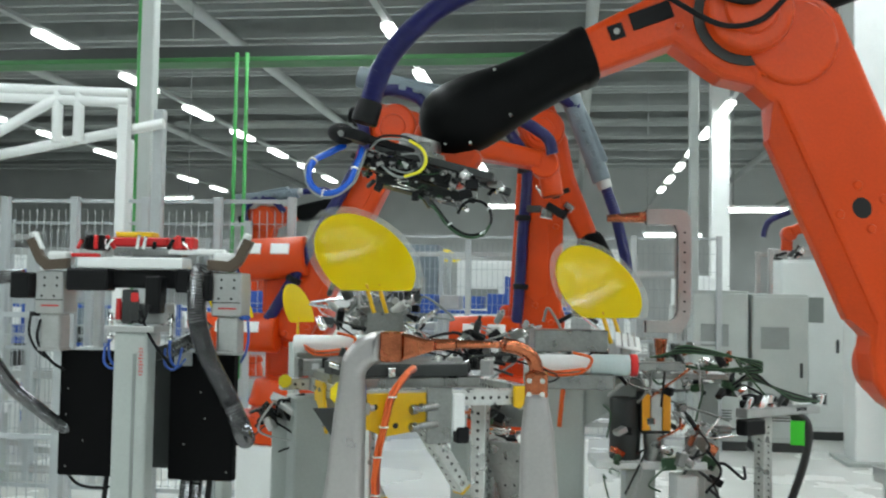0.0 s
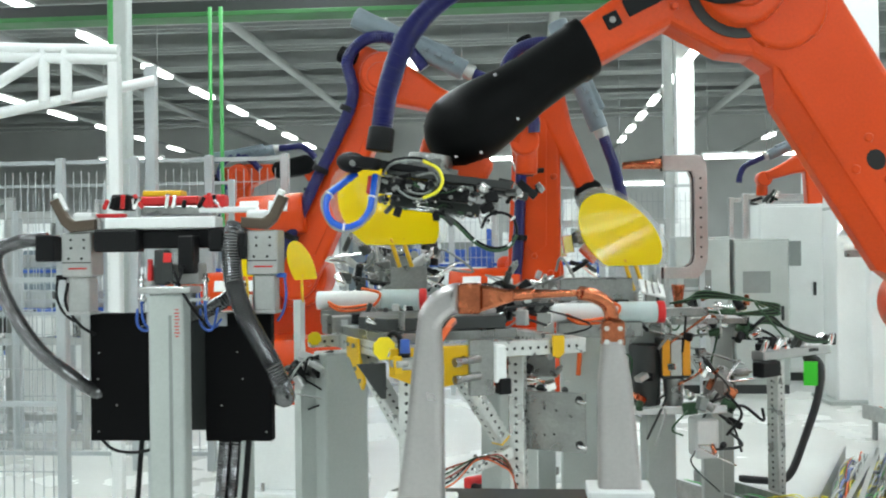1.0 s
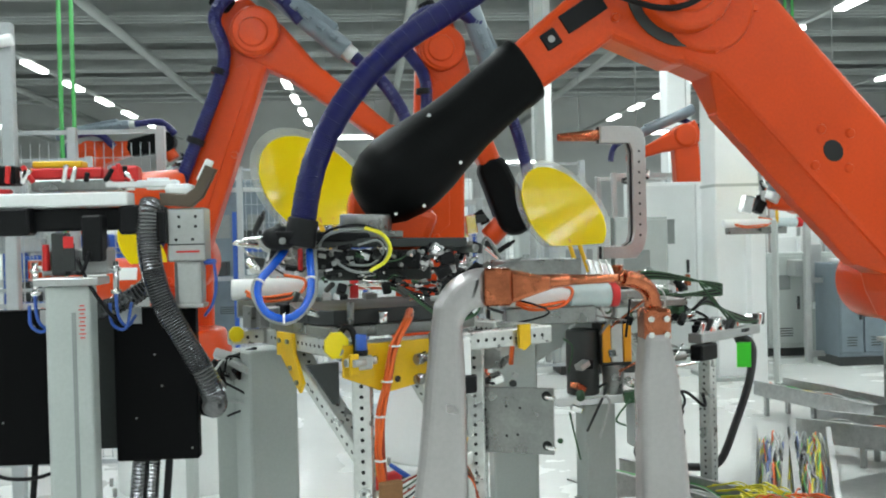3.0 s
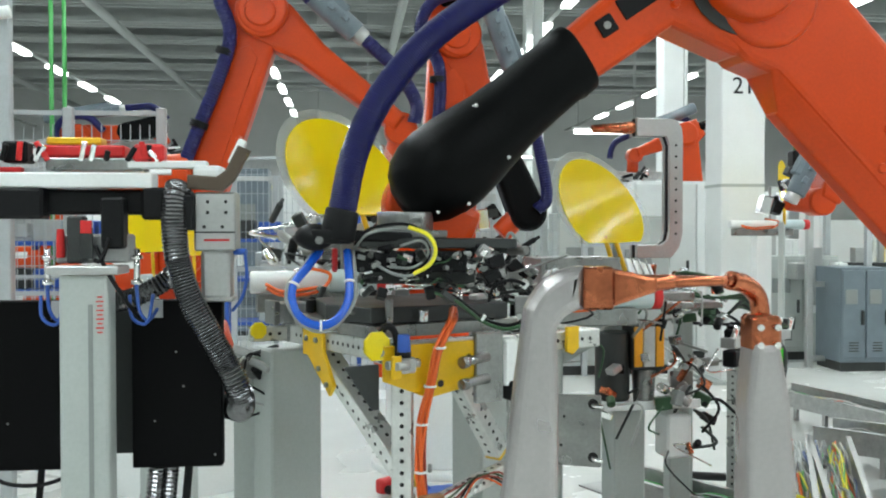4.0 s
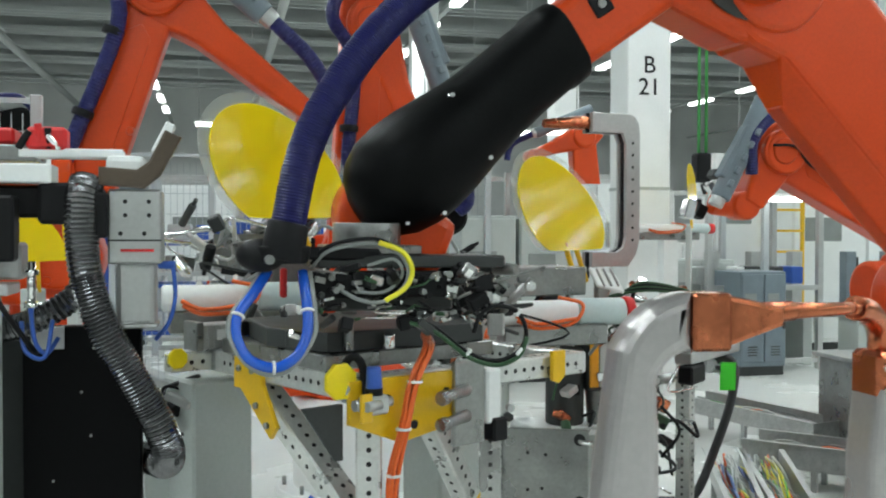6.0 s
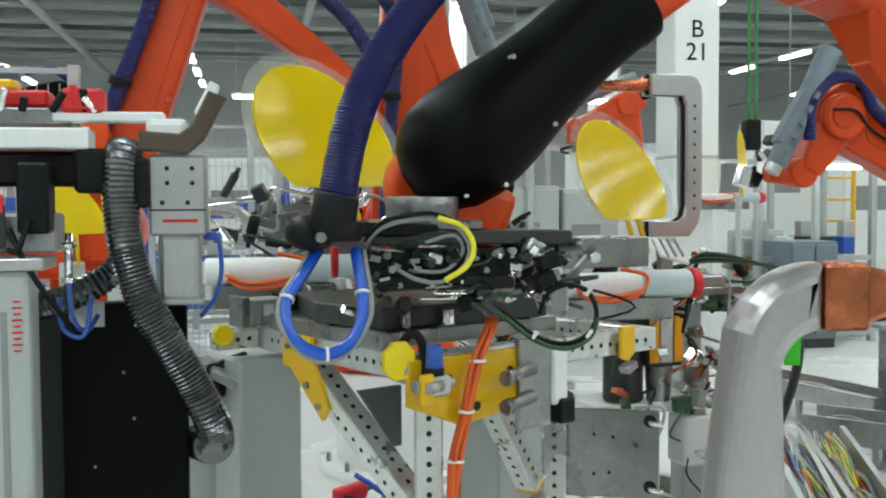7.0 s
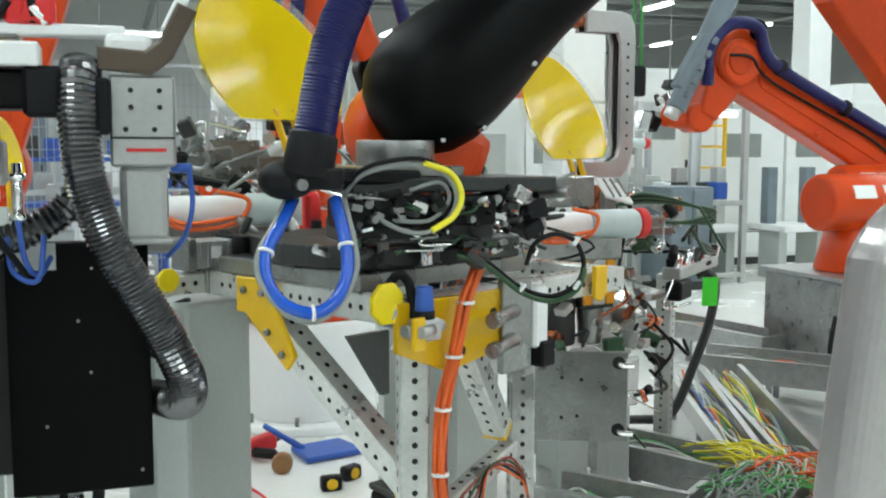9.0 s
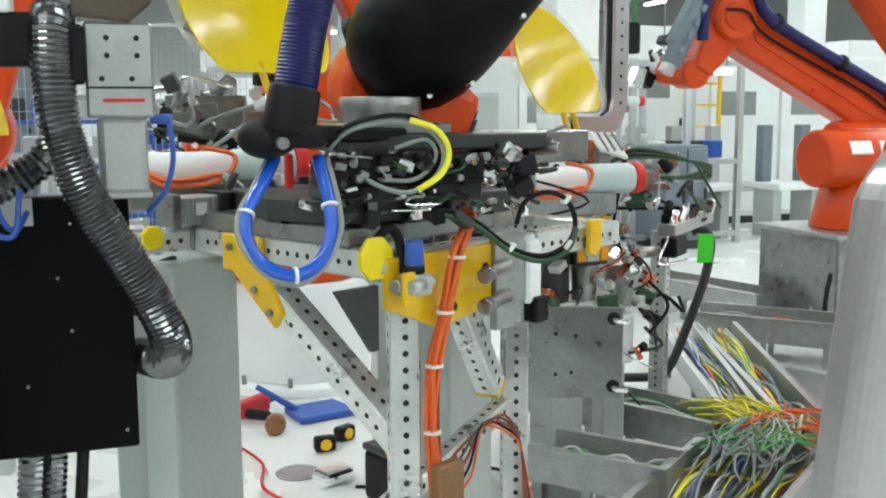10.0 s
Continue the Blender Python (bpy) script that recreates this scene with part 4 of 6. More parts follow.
        for zz in (1.59, 1.63, 1.66):
            for dx in (-0.03, 0.02):
                cyl(b, (x + dx + 0.01 * (zz > 1.6), 3.614, zz), (x + dx + 0.01 * (zz > 1.6), 3.6125, zz), 0.005, None, 10)
        part("hole_shade_discs", b, HOLE_SHADE, g)["kind"] = "stuff"
        part("red_stripe", made(box, (x + 0.005, 3.613, 1.553), (0.07, 0.004, 0.006)), RED, g)
        part("groove", made(box, (x, 3.6135, 1.575), (0.112, 0.003, 0.004)), DGREY, g)
        b = bmesh.new()
        box(b, (x + 0.0, 3.67, 1.455), (0.085, 0.085, 0.14), bevel=0.012, seg=2)
        box(b, (x + 0.0, 3.67, 1.385), (0.095, 0.095, 0.012), bevel=0.003)
        part("cylinder_barrel", b, ALU, g)
        part("white_cap", made(box, (x - 0.02 * sgn, 3.66, 1.735), (0.085, 0.075, 0.055), bevel=0.014, seg=2), WHITE, g, "white plastic cap")
        hook(g, x, 3.62, 1.718, sgn, WOODGREY)
        b = bmesh.new()
        box(b, (x + 0.062 * sgn, 3.625, 1.80), (0.024, 0.032, 0.075), (0, 26 * sgn, 0), bevel=0.004)
        part("white_pad", b, WHITE, g, "white plastic pad")
        part("hose_block", made(box, (x - 0.075 if sgn > 0 else x - 0.11, 3.62, 1.63), (0.04 if sgn > 0 else 0.075, 0.07, 0.10), bevel=0.006), RUBBER, g)
        b = bmesh.new()
        cyl(b, (x + 0.05 * sgn, 3.64, 1.52), (x + 0.085 * sgn, 3.63, 1.52), 0.009, None, 10)
        tube(b, [(x + 0.08 * sgn, 3.63, 1.52), (x + 0.085 * sgn, 3.63, 1.45), (x + 0.07 * sgn, 3.65, 1.39), (x + 0.04 * sgn, 3.68, 1.35)], 0.005, 8)
        part("air_line", b, BLUE if sgn > 0 else RUBBER, g)
    b = bmesh.new()
    tube(b, [(-1.388, 3.63, 1.70), (-1.393, 3.60, 1.66), (-1.393, 3.595, 1.58), (-1.385, 3.595, 1.50), (-1.355, 3.595, 1.40), (-1.307, 3.595, 1.305), (-1.258, 3.60, 1.215), (-1.224, 3.61, 1.14), (-1.216, 3.645, 1.09), (-1.228, 3.71, 1.060), (-1.265, 3.785, 1.054), (-1.34, 3.83, 1.054)], 0.0375, 18, 8, 0.0040, 0.0090)
    part("ribbed_hose", b, RIBHOSE, g, "shiny grey ribbed conduit hose")
    b = bmesh.new()
    tube(b, [(-1.39, 3.70, 1.50), (-1.43, 3.68, 1.44), (-1.52, 3.69, 1.39), (-1.60, 3.74, 1.37)], 0.03, 16, 8, 0.004, 0.013)
    part("ribbed_hose", b, RIBHOSE, g)
    b = bmesh.new()
    tube(b, [(-2.10, 3.62, 1.665), (-2.20, 3.60, 1.655), (-2.285, 3.59, 1.615), (-2.275, 3.59, 1.50), (-2.21, 3.60, 1.36), (-2.13, 3.62, 1.24), (-2.03, 3.67, 1.14), (-1.97, 3.72, 1.08), (-1.94, 3.74, 1.07)], 0.028, 20, 8, 0.0022, 0.0085)
    part("ribbed_hose", b, RIBHOSE, g)
    for i, x in enumerate((-1.47, -1.43, -1.38, -1.80)):
        b = bmesh.new()
        tube(b, [(x, 3.76, 0.92), (x - 0.02, 3.76, 0.7), (x - 0.05, 3.78, 0.4), (x - 0.02, 3.85, 0.05)], (0.028, 0.024, 0.012, 0.01)[i], 12, 8, 0.003 if i < 2 else 0, 0.012)
        part("supply_hose", b, RIBHOSE if i < 2 else RUBBER, g)
    for pts in ([(-1.60, 3.57, 1.54), (-1.565, 3.55, 1.47), (-1.525, 3.56, 1.40), (-1.49, 3.62, 1.33)], [(-1.56, 3.56, 1.56), (-1.58, 3.55, 1.50), (-1.60, 3.56, 1.50)],
                [(-2.03, 3.63, 1.50), (-2.04, 3.63, 1.42), (-2.0, 3.66, 1.34), (-1.96, 3.70, 1.30)], [(-1.97, 3.73, 0.92), (-1.90, 3.72, 0.86), (-1.80, 3.72, 0.85), (-1.72, 3.73, 0.87)]):
        b = bmesh.new()
        tube(b, pts, 0.006, 8)
        part("black_cable", b, RUBBER, g)
    b = bmesh.new()
    for k in range(9):
        box(b, (-1.585, 3.5515, 1.40 - 0.012 * k), (0.014 + 0.006 * (k % 2), 0.001, 0.004))
    part("marking", b, RED, g, "faded red handwritten marking")


RIBHOSE = material("ribbed_metal_hose", (0.17, 0.17, 0.175), 0.16, metal=0.9, vary=0.25, scale=30)
WOODGREY = material("brown_anodised", (0.10, 0.075, 0.055), 0.4, metal=0.4, vary=0.15)
panel_stand()

# ---- robots further back ----
def far_robot(label, shoulder, turn, length, link_deg, fore_deg, fore_len, pedestal_mat=WHITE, ped_r=0.40, sleeve=True, up=1, girth=1.0):
    """A robot in its own plane: local x to its front, z up. Returns the thing and its two moving parts."""
    sx, sy, sz = shoulder
    g = thing("industrial_robot", label, "robot", pose(sx, sy, 0, 0, 0, turn), "orange robots")
    b = bmesh.new()
    cyl(b, (0, 0, 0), (0, 0, 0.05), ped_r * 1.25, None, 36, 0.008)
    cyl(b, (0, 0, 0.05), (0, 0, sz - 0.85), ped_r, None, 36, 0.01)
    part("pedestal", b, pedestal_mat, g, "round painted robot pedestal")
    for i in range(10):
        a = 2 * math.pi * i / 10
        part("anchor_bolt", made(cyl, (ped_r * 1.13 * math.cos(a), ped_r * 1.13 * math.sin(a), 0.05), (ped_r * 1.13 * math.cos(a), ped_r * 1.13 * math.sin(a), 0.10), 0.013, None, 8), STEEL, g)
    b = bmesh.new()
    cyl(b, (0, 0, sz - 0.85), (0, 0, sz - 0.60), 0.36, 0.30, 32, 0.02)
    box(b, (-0.1, 0, sz - 0.75), (0.75, 0.5, 0.16), bevel=0.03, seg=2)
    part("robot_base", b, ORANGE, g)
    b = bmesh.new()
    cyl(b, (0, 0, sz - 0.60), (0, 0, sz - 0.42), 0.33, 0.28, 32, 0.02)
    box(b, (-0.05, 0.21, sz - 0.18), (0.46, 0.14, 0.60), bevel=0.05, seg=3)
    cyl(b, (0, -0.02, sz), (0, 0.34, sz), 0.22, None, 28, 0.02)
    cyl(b, (-0.10, -0.10, sz - 0.10), (-0.62, -0.10, sz - 0.10), 0.14, 0.13, 26, 0.02)
    part("carousel", b, ORANGE, g)
    for x in (-0.27, -0.45):
        part("label_plate", made(box, (x, -0.225, sz - 0.06), (0.13, 0.02, 0.075), (-14, 0, 0), bevel=0.003), WHITE, g, "white warning label")
    # link arm
    b = bmesh.new()
    prism(b, capsule(0, length, 0.195 * girth, 0.165 * girth), 0.22, SIDE, 0.03, 3)
    cyl(b, (length, -0.16, 0), (length, 0.16, 0), 0.15, None, 24, 0.015)
    la = part("link_arm", b, ORANGE, g)
    # solid dark plug coloured as the shade in the lifting hole
    part("lifting_hole_shade", made(cyl, (length * 0.45, -0.10, -0.02), (length * 0.45, -0.113, -0.02), 0.03, None, 8), HOLE_SHADE, la)
    b = bmesh.new()
    tube(b, [(-0.12, -0.16, 0.14 * up), (0.15, -0.17, 0.12 * up), (0.6, -0.17, 0.11 * up), (length - 0.25, -0.18, 0.10 * up), (length, -0.2, 0.24 * up), (length + 0.20, -0.2, 0.16 * up), (length + 0.26, -0.2, -0.06 * up), (length + 0.16, -0.18, -0.26 * up)], 0.042, 14, 8, 0.003, 0.018)
    part("dress_hose", b, BLUEHOSE, la, "dark blue corrugated dress hose")
    for x in (0.25, 0.75, length - 0.3):
        part("hose_clamp", made(cyl, (x - 0.02, -0.17, 0.11 * up), (x + 0.02, -0.17, 0.11 * up), 0.056, None, 16, 0.004), RUBBER, la)
    b = bmesh.new()
    prism(b, [(0.20, -0.085), (length - 0.26, -0.07), (length - 0.20, 0.0), (length - 0.26, 0.06), (0.20, 0.075), (0.13, 0.0)], 0.012, Matrix.Translation((0, -0.113, 0)) @ SIDE, 0.005)
    part("side_rib", b, ORANGE, la)
    for x, z in ((0.0, 0.12), (0.0, -0.12), (0.12, 0.0), (-0.12, 0.0), (length + 0.08, 0.06), (length - 0.10, 0.09), (length - 0.10, -0.09), (length * 0.5, 0.13), (length * 0.5, -0.13)):
        part("boss", made(cyl, (x, -0.10, z), (x, -0.132, z), 0.024, 0.018, 10, 0.003), ORANGE, la)
    b = bmesh.new()
    tube(b, [(-0.20, -0.13, 0.02 * up), (0.1, -0.15, 0.0), (0.5, -0.145, 0.03 * up), (length - 0.3, -0.15, 0.0), (length - 0.05, -0.20, 0.05 * up), (length + 0.12, -0.22, -0.02 * up)], 0.010, 8)
    if up < 0:
        part("motor_cable", b, RUBBER, la, "black motor cable")
    part("axis_cover", made(cyl, (length, -0.165, 0), (length, -0.182, 0), 0.095, 0.085, 24, 0.005), ORANGE, la)
    la.matrix_basis = bg_link(sz, link_deg)
    # forearm: local x towards the wrist
    b = bmesh.new()
    prism(b, [(-0.26, -0.08), (-0.10, -0.16), (0.12, -0.14), (0.34, -0.09), (fore_len, -0.06), (fore_len, 0.06), (0.40, 0.09), (0.12, 0.15), (-0.20, 0.16)], 0.24, SIDE, 0.035, 3)
    cyl(b, (0, -0.17, 0.02), (0, 0.17, 0.02), 0.15, None, 28, 0.02)
    fa = part("forearm", b, ORANGE, g)
    b = bmesh.new()
    for dy in (-0.08, 0.08):
        cyl(b, (-0.20, dy, 0.04), (-0.34, dy, 0.04), 0.06, None, 18, 0.012)
    part("motor", b, BLACK, fa)
    b = bmesh.new()
    cyl(b, (-0.32, -0.15, 0.30 * up), (0.52, -0.15, 0.25 * up), 0.075, 0.068, 22, 0.012)
    box(b, (0.2, -0.15, 0.32 * up), (0.40, 0.10, 0.06), bevel=0.01)
    for q in range(5):
        box(b, (0.02 + 0.1 * q, -0.235, 0.27 * up), (0.05, 0.03, 0.035), bevel=0.006)
    part("conduit_box", b, PIPEGREY, fa, "blue grey hose retractor")
    b = bmesh.new()
    tube(b, [(0.50, -0.15, 0.26 * up), (0.66, -0.14, 0.25 * up), (0.85, -0.13, 0.23 * up), (max(fore_len, 0.95), -0.13, 0.15 * up), (max(fore_len, 0.95) + 0.06, -0.12, 0.05 * up)], 0.042, 14, 8, 0.003, 0.018)
    if up > 0:
        part("dress_hose", b, BLUEHOSE, fa)
    part("hose_cuff", made(cyl, (0.50, -0.15, 0.258 * up), (0.58, -0.145, 0.254 * up), 0.052, None, 18, 0.004), ALU, fa)
    if sleeve:
        b = bmesh.new()
        prism(b, capsule(fore_len - 0.30, fore_len + 0.06, 0.105, 0.125), 0.25, SIDE, 0.05, 3)
        part("wrist_cover", b, BLACK, fa, "black wrist cover")
    b = bmesh.new()
    cyl(b, (fore_len + 0.02, -0.1, -0.02), (fore_len + 0.02, 0.1, -0.02), 0.10, None, 24, 0.015)
    cyl(b, (fore_len + 0.05, 0, -0.05), (fore_len + 0.12, 0, -0.22), 0.075, None, 20, 0.01)
    part("wrist", b, ORANGE, fa)
    rnd = random.Random(int(sx * 100))
    for i in range(9):
        b = bmesh.new()
        x, z = fore_len + rnd.uniform(-0.05, 0.25), rnd.uniform(-0.36, -0.2)
        if i % 2:
            box(b, (x, rnd.uniform(-0.1, 0.1), z), (rnd.uniform(0.05, 0.16), 0.10, rnd.uniform(0.03, 0.08)), (0, rnd.uniform(-30, 30), 0), bevel=0.006)
        else:
            cyl(b, (x, 0.08, z), (x + rnd.uniform(-0.12, 0.12), 0.1, z + 0.06), 0.018, None, 10, 0.003)
        part("tool_bracket" if i % 2 else "tool_pin", b, (DGREY, CHROME, RUBBER)[i % 3], fa)
    fa.matrix_basis = bg_fore(sz, link_deg, length, fore_deg)
    return g, la, fa


def bg_link(sz, deg):
    c, s_ = math.cos(radians(deg)), math.sin(radians(deg))
    return basis((c, 0, s_), (-s_, 0, c), (0, 0, sz))


def bg_fore(sz, link_deg, length, deg):
    c, s_ = math.cos(radians(deg)), math.sin(radians(deg))
    return basis((c, 0, s_), (-s_, 0, c), (length * math.cos(radians(link_deg)), 0, sz + length * math.sin(radians(link_deg))))


GALV = material("galvanised_steel", (0.42, 0.43, 0.42), 0.34, metal=0.75, vary=0.2, scale=20)
PIPEGREY = material("blue_grey_plastic", (0.16, 0.20, 0.23), 0.4, vary=0.15)
A_ROWS = ((0, 62.5, -12), (1, 65, -24), (1.5, 66.5, -31), (2, 67.5, -36), (3.5, 70.3, -38), (5.5, 70.5, -38), (10, 71.5, -40))
B_ROWS = ((0, 88.5, -66), (1, 88.3, -66), (1.5, 88, -66), (2, 87.8, -66.5), (3.5, 87.5, -67), (5.5, 87.5, -67), (10, 88, -67))
robot_a, link_a, fore_a = far_robot("tall orange robot with a blue hose and grey retractor, arm raised", (-1.93, 6.9, 1.45), 0, 1.5, 70, -38, 1.05, sleeve=False, girth=0.84)
b = bmesh.new()
cyl(b, (-0.36, -0.12, 0.40 + 1.45), (0.10, -0.12, 0.44 + 1.45), 0.15, 0.14, 26, 0.02)
box(b, (-0.08, 0.05, 1.66), (0.34, 0.2, 0.4), bevel=0.04)
part("balancer", b, ORANGE, robot_a)
for x in (-0.26, -0.06):
    part("label_plate", made(box, (x, -0.255, 1.93), (0.13, 0.02, 0.075), (-22, 0, 0), bevel=0.003), WHITE, robot_a)
robot_b, link_b, fore_b = far_robot("orange robot with upright arm on a white round pedestal", (-0.27, 7.45, 1.45), 0, 1.4, 90, -68, 1.2)
robot_c, link_c, fore_c = far_robot("orange robot leaning back beside grey cabinets", (4.15, 7.65, 1.42), 0, 1.65, 154, 240, 0.42, GREY, 0.42, False, -1)
robot_d, link_d, fore_d = far_robot("distant orange robot behind the mesh fence", (-4.3, 12.6, 1.35), 0, 1.3, 75, 10, 0.8)
robot_e, link_e, fore_e = far_robot("distant orange robot in the next cell", (3.60, 13.65, 1.61), 180, 1.2, 85, -20, 0.7, sleeve=False)
g = thing("steel_pedestal", "grey steel box pedestal with cables on the floor", "pedestal", pose(3.55, 7.3, 0))
part("body", made(box, (0, 0, 0.36), (0.95, 0.8, 0.70), bevel=0.01), STEEL, g)
part("top_plate", made(box, (0, 0, 0.725), (1.02, 0.86, 0.03), bevel=0.004), GALV, g)
# dark sheet on the front face for the shade in the opening
part("opening_shade", made(box, (-0.12, -0.402, 0.60), (0.5, 0.006, 0.14), bevel=0.002), HOLE_SHADE, g)
bm = bmesh.new()
tube(bm, [(-0.3, -0.41, 0.6), (-0.2, -0.45, 0.5), (-0.1, -0.46, 0.3), (-0.12, -0.44, 0.05)], 0.02, 10)
part("cable", bm, CABLE_GY, g)
bm = bmesh.new()
tube(bm, [(-0.52, -0.40, 0.5), (-0.58, -0.43, 0.3), (-0.56, -0.44, 0.12), (-0.66, -0.44, 0.06)], 0.016, 10)
part("cable", bm, RUBBER, g)
g = thing("drive_unit", "orange motor drum with white labels on a steel pedestal", "motor", pose(3.45, 7.2, 0.74))
b = bmesh.new()
cyl(b, (-0.36, 0, 0.47), (0.42, 0, 0.47), 0.19, None, 30, 0.03)
cyl(b, (0.05, 0.05, 0.0), (0.05, 0.05, 0.32), 0.30, 0.22, 30, 0.02)
part("drum", b, ORANGE, g)
for x in (-0.12, 0.12):
    part("label_plate", made(box, (x, -0.172, 0.545), (0.17, 0.02, 0.09), (-24, 0, 0), bevel=0.003), WHITE, g)


# ---- more shields ----
def small_shield(pos, ang, k, lean=0):
    g = thing("weld_shield", "small yellow weld shield on a clamp", "shield", pose(*pos, 0, lean, ang), "weld shields")
    out = [(k * 0.30 * math.cos(2 * math.pi * i / 32) * math.cos(2.6) - k * 0.16 * math.sin(2 * math.pi * i / 32) * math.sin(2.6), max(-0.10 * k, k * 0.30 * math.cos(2 * math.pi * i / 32) * math.sin(2.6) + k * 0.16 * math.sin(2 * math.pi * i / 32) * math.cos(2.6))) for i in range(32)]
    r = []
    for p in out:
        if not r or (Vector(p) - Vector(r[-1])).length > 0.004:
            r.append(p)
    part("plate", made(prism, r, 0.006, SIDE), DISC, g)
    part("pin", made(cyl, (0, 0.006, -0.06 * k), (0.01, 0.006, -0.28 * k), 0.012 * k, None, 10), YELLOW, g)
    part("stand", made(box, (0.01, 0.03, (-0.26 * k - pos[2]) / 2), (0.07, 0.05, pos[2] - 0.26 * k), bevel=0.004), GREY, g, "light grey stand")
    return g


small_shield((-1.74, 6.26, 1.52), 78, 0.8)
small_shield((-1.68, 4.80, 1.55), 62, 0.56)
small_shield((3.28, 10.08, 1.97), 55, 1.25)
small_shield((-2.9, 23.6, 2.6), 20, 1.0)


# ---- clamp units round the table ----
def clamp_unit(pos, ang, red=True, long=0.42, stand=False):
    g = thing("clamp_unit", "white pneumatic clamp cylinder with red end cap", "clamp", pose(*pos, 0, 0, ang), "clamp units")
    part("barrel", made(cyl, (-long * 0.5, 0, 0), (long * 0.2, 0, 0), 0.042, None, 24, 0.008), WHITE, g)
    part("sleeve", made(cyl, (long * 0.2, 0, 0), (long * 0.62, 0, 0), 0.047, None, 24, 0.008), PALE, g, "pale grey sleeve")
    part("end_cap", made(cyl, (long * 0.62, 0, 0), (long * 0.70, 0, 0), 0.050, None, 24, 0.006), RED if red else DGREY, g)
    part("foot", made(box, (0, 0, -0.075), (long * 0.9, 0.08, 0.07), bevel=0.006), STEEL, g)
    b = bmesh.new()
    tube(b, [(-long * 0.35, -0.05, -0.02), (-long * 0.2, -0.075, -0.045), (long * 0.1, -0.075, -0.03), (long * 0.2, -0.06, 0.03), (0, -0.05, 0.055)], 0.0065, 8)
    tube(b, [(-long * 0.36, -0.05, -0.005), (-long * 0.2, -0.08, -0.03), (long * 0.12, -0.08, -0.015)], 0.0065, 8)
    part("orange_cable", b, CABLE_OR, g)
    if stand:
        part("stand", made(box, (0, 0.02, (-0.11 - pos[2]) / 2), (0.16, 0.12, pos[2] - 0.11), bevel=0.006), WHITE, g)
    return g


PALE = material("pale_blue_grey", (0.50, 0.60, 0.60), 0.35, vary=0.08)
clamp_unit((-1.07, 4.55, 1.385), 4)
clamp_unit((0.0, 4.55, 1.32), 4)
clamp_unit((3.15, 10.3, 1.62), 5, long=0.7, stand=True)
# plain steel bracket blocks behind the tool
for p, s_, a in (((-0.86, 4.58, 1.47), (0.17, 0.02, 0.13), 4), ((-0.02, 4.75, 1.42), (0.34, 0.22, 0.10), 10), ((0.28, 4.85, 1.30), (0.5, 0.1, 0.04), 10)):
    tagged(mesh_ob("bracket", made(box, p, s_, (0, 0, a), bevel=0.004), STEEL), "grey machined steel bracket on the fixture", "bracket", "steel brackets")


def slotted_plate(pos, ang):
    g = thing("slotted_plate", "pale slotted steel plate tilted on the clamp bracket", "plate", pose(*pos, 0, 0, ang))
    part("plate", made(box, (0, 0, 0), (0.12, 0.10, 0.012), (38, 14, 0), bevel=0.003), WHITE, g)
    for dx in (-0.03, 0.0, 0.03):
        part("rib", made(box, (dx, -0.007, 0.012), (0.006, 0.095, 0.008), (38, 14, 0), bevel=0.001), STEEL, g)
    part("foot", made(box, (0, 0.03, -0.065), (0.05, 0.03, 0.13), bevel=0.004), STEEL, g)


slotted_plate((0.257, 4.709, 1.418), 12)


def grey_stand():
    g = thing("bracket_stand", "light grey square stand with angled bracket", "stand", pose(-0.04, 5.40, 0))
    part("column", made(box, (0, 0, 0.62), (0.22, 0.2, 1.24), bevel=0.008), GREY, g)
    part("arm", made(prism, [(-0.11, 1.28), (0.42, 1.20), (0.42, 1.13), (0.11, 0.95), (-0.11, 0.95)], 0.16, SIDE, 0.006), GREY, g)
    part("base_plate", made(box, (0, 0, 0.012), (0.4, 0.4, 0.024), bevel=0.004), GREY, g)
    b = bmesh.new()
    tube(b, [(-0.02, -0.12, 0.95), (0.0, -0.13, 1.15), (0.03, -0.12, 1.2), (0.12, -0.11, 1.2), (0.2, -0.1, 1.15)], 0.012, 8)
    part("red_hose", b, CABLE_OR, g)


grey_stand()


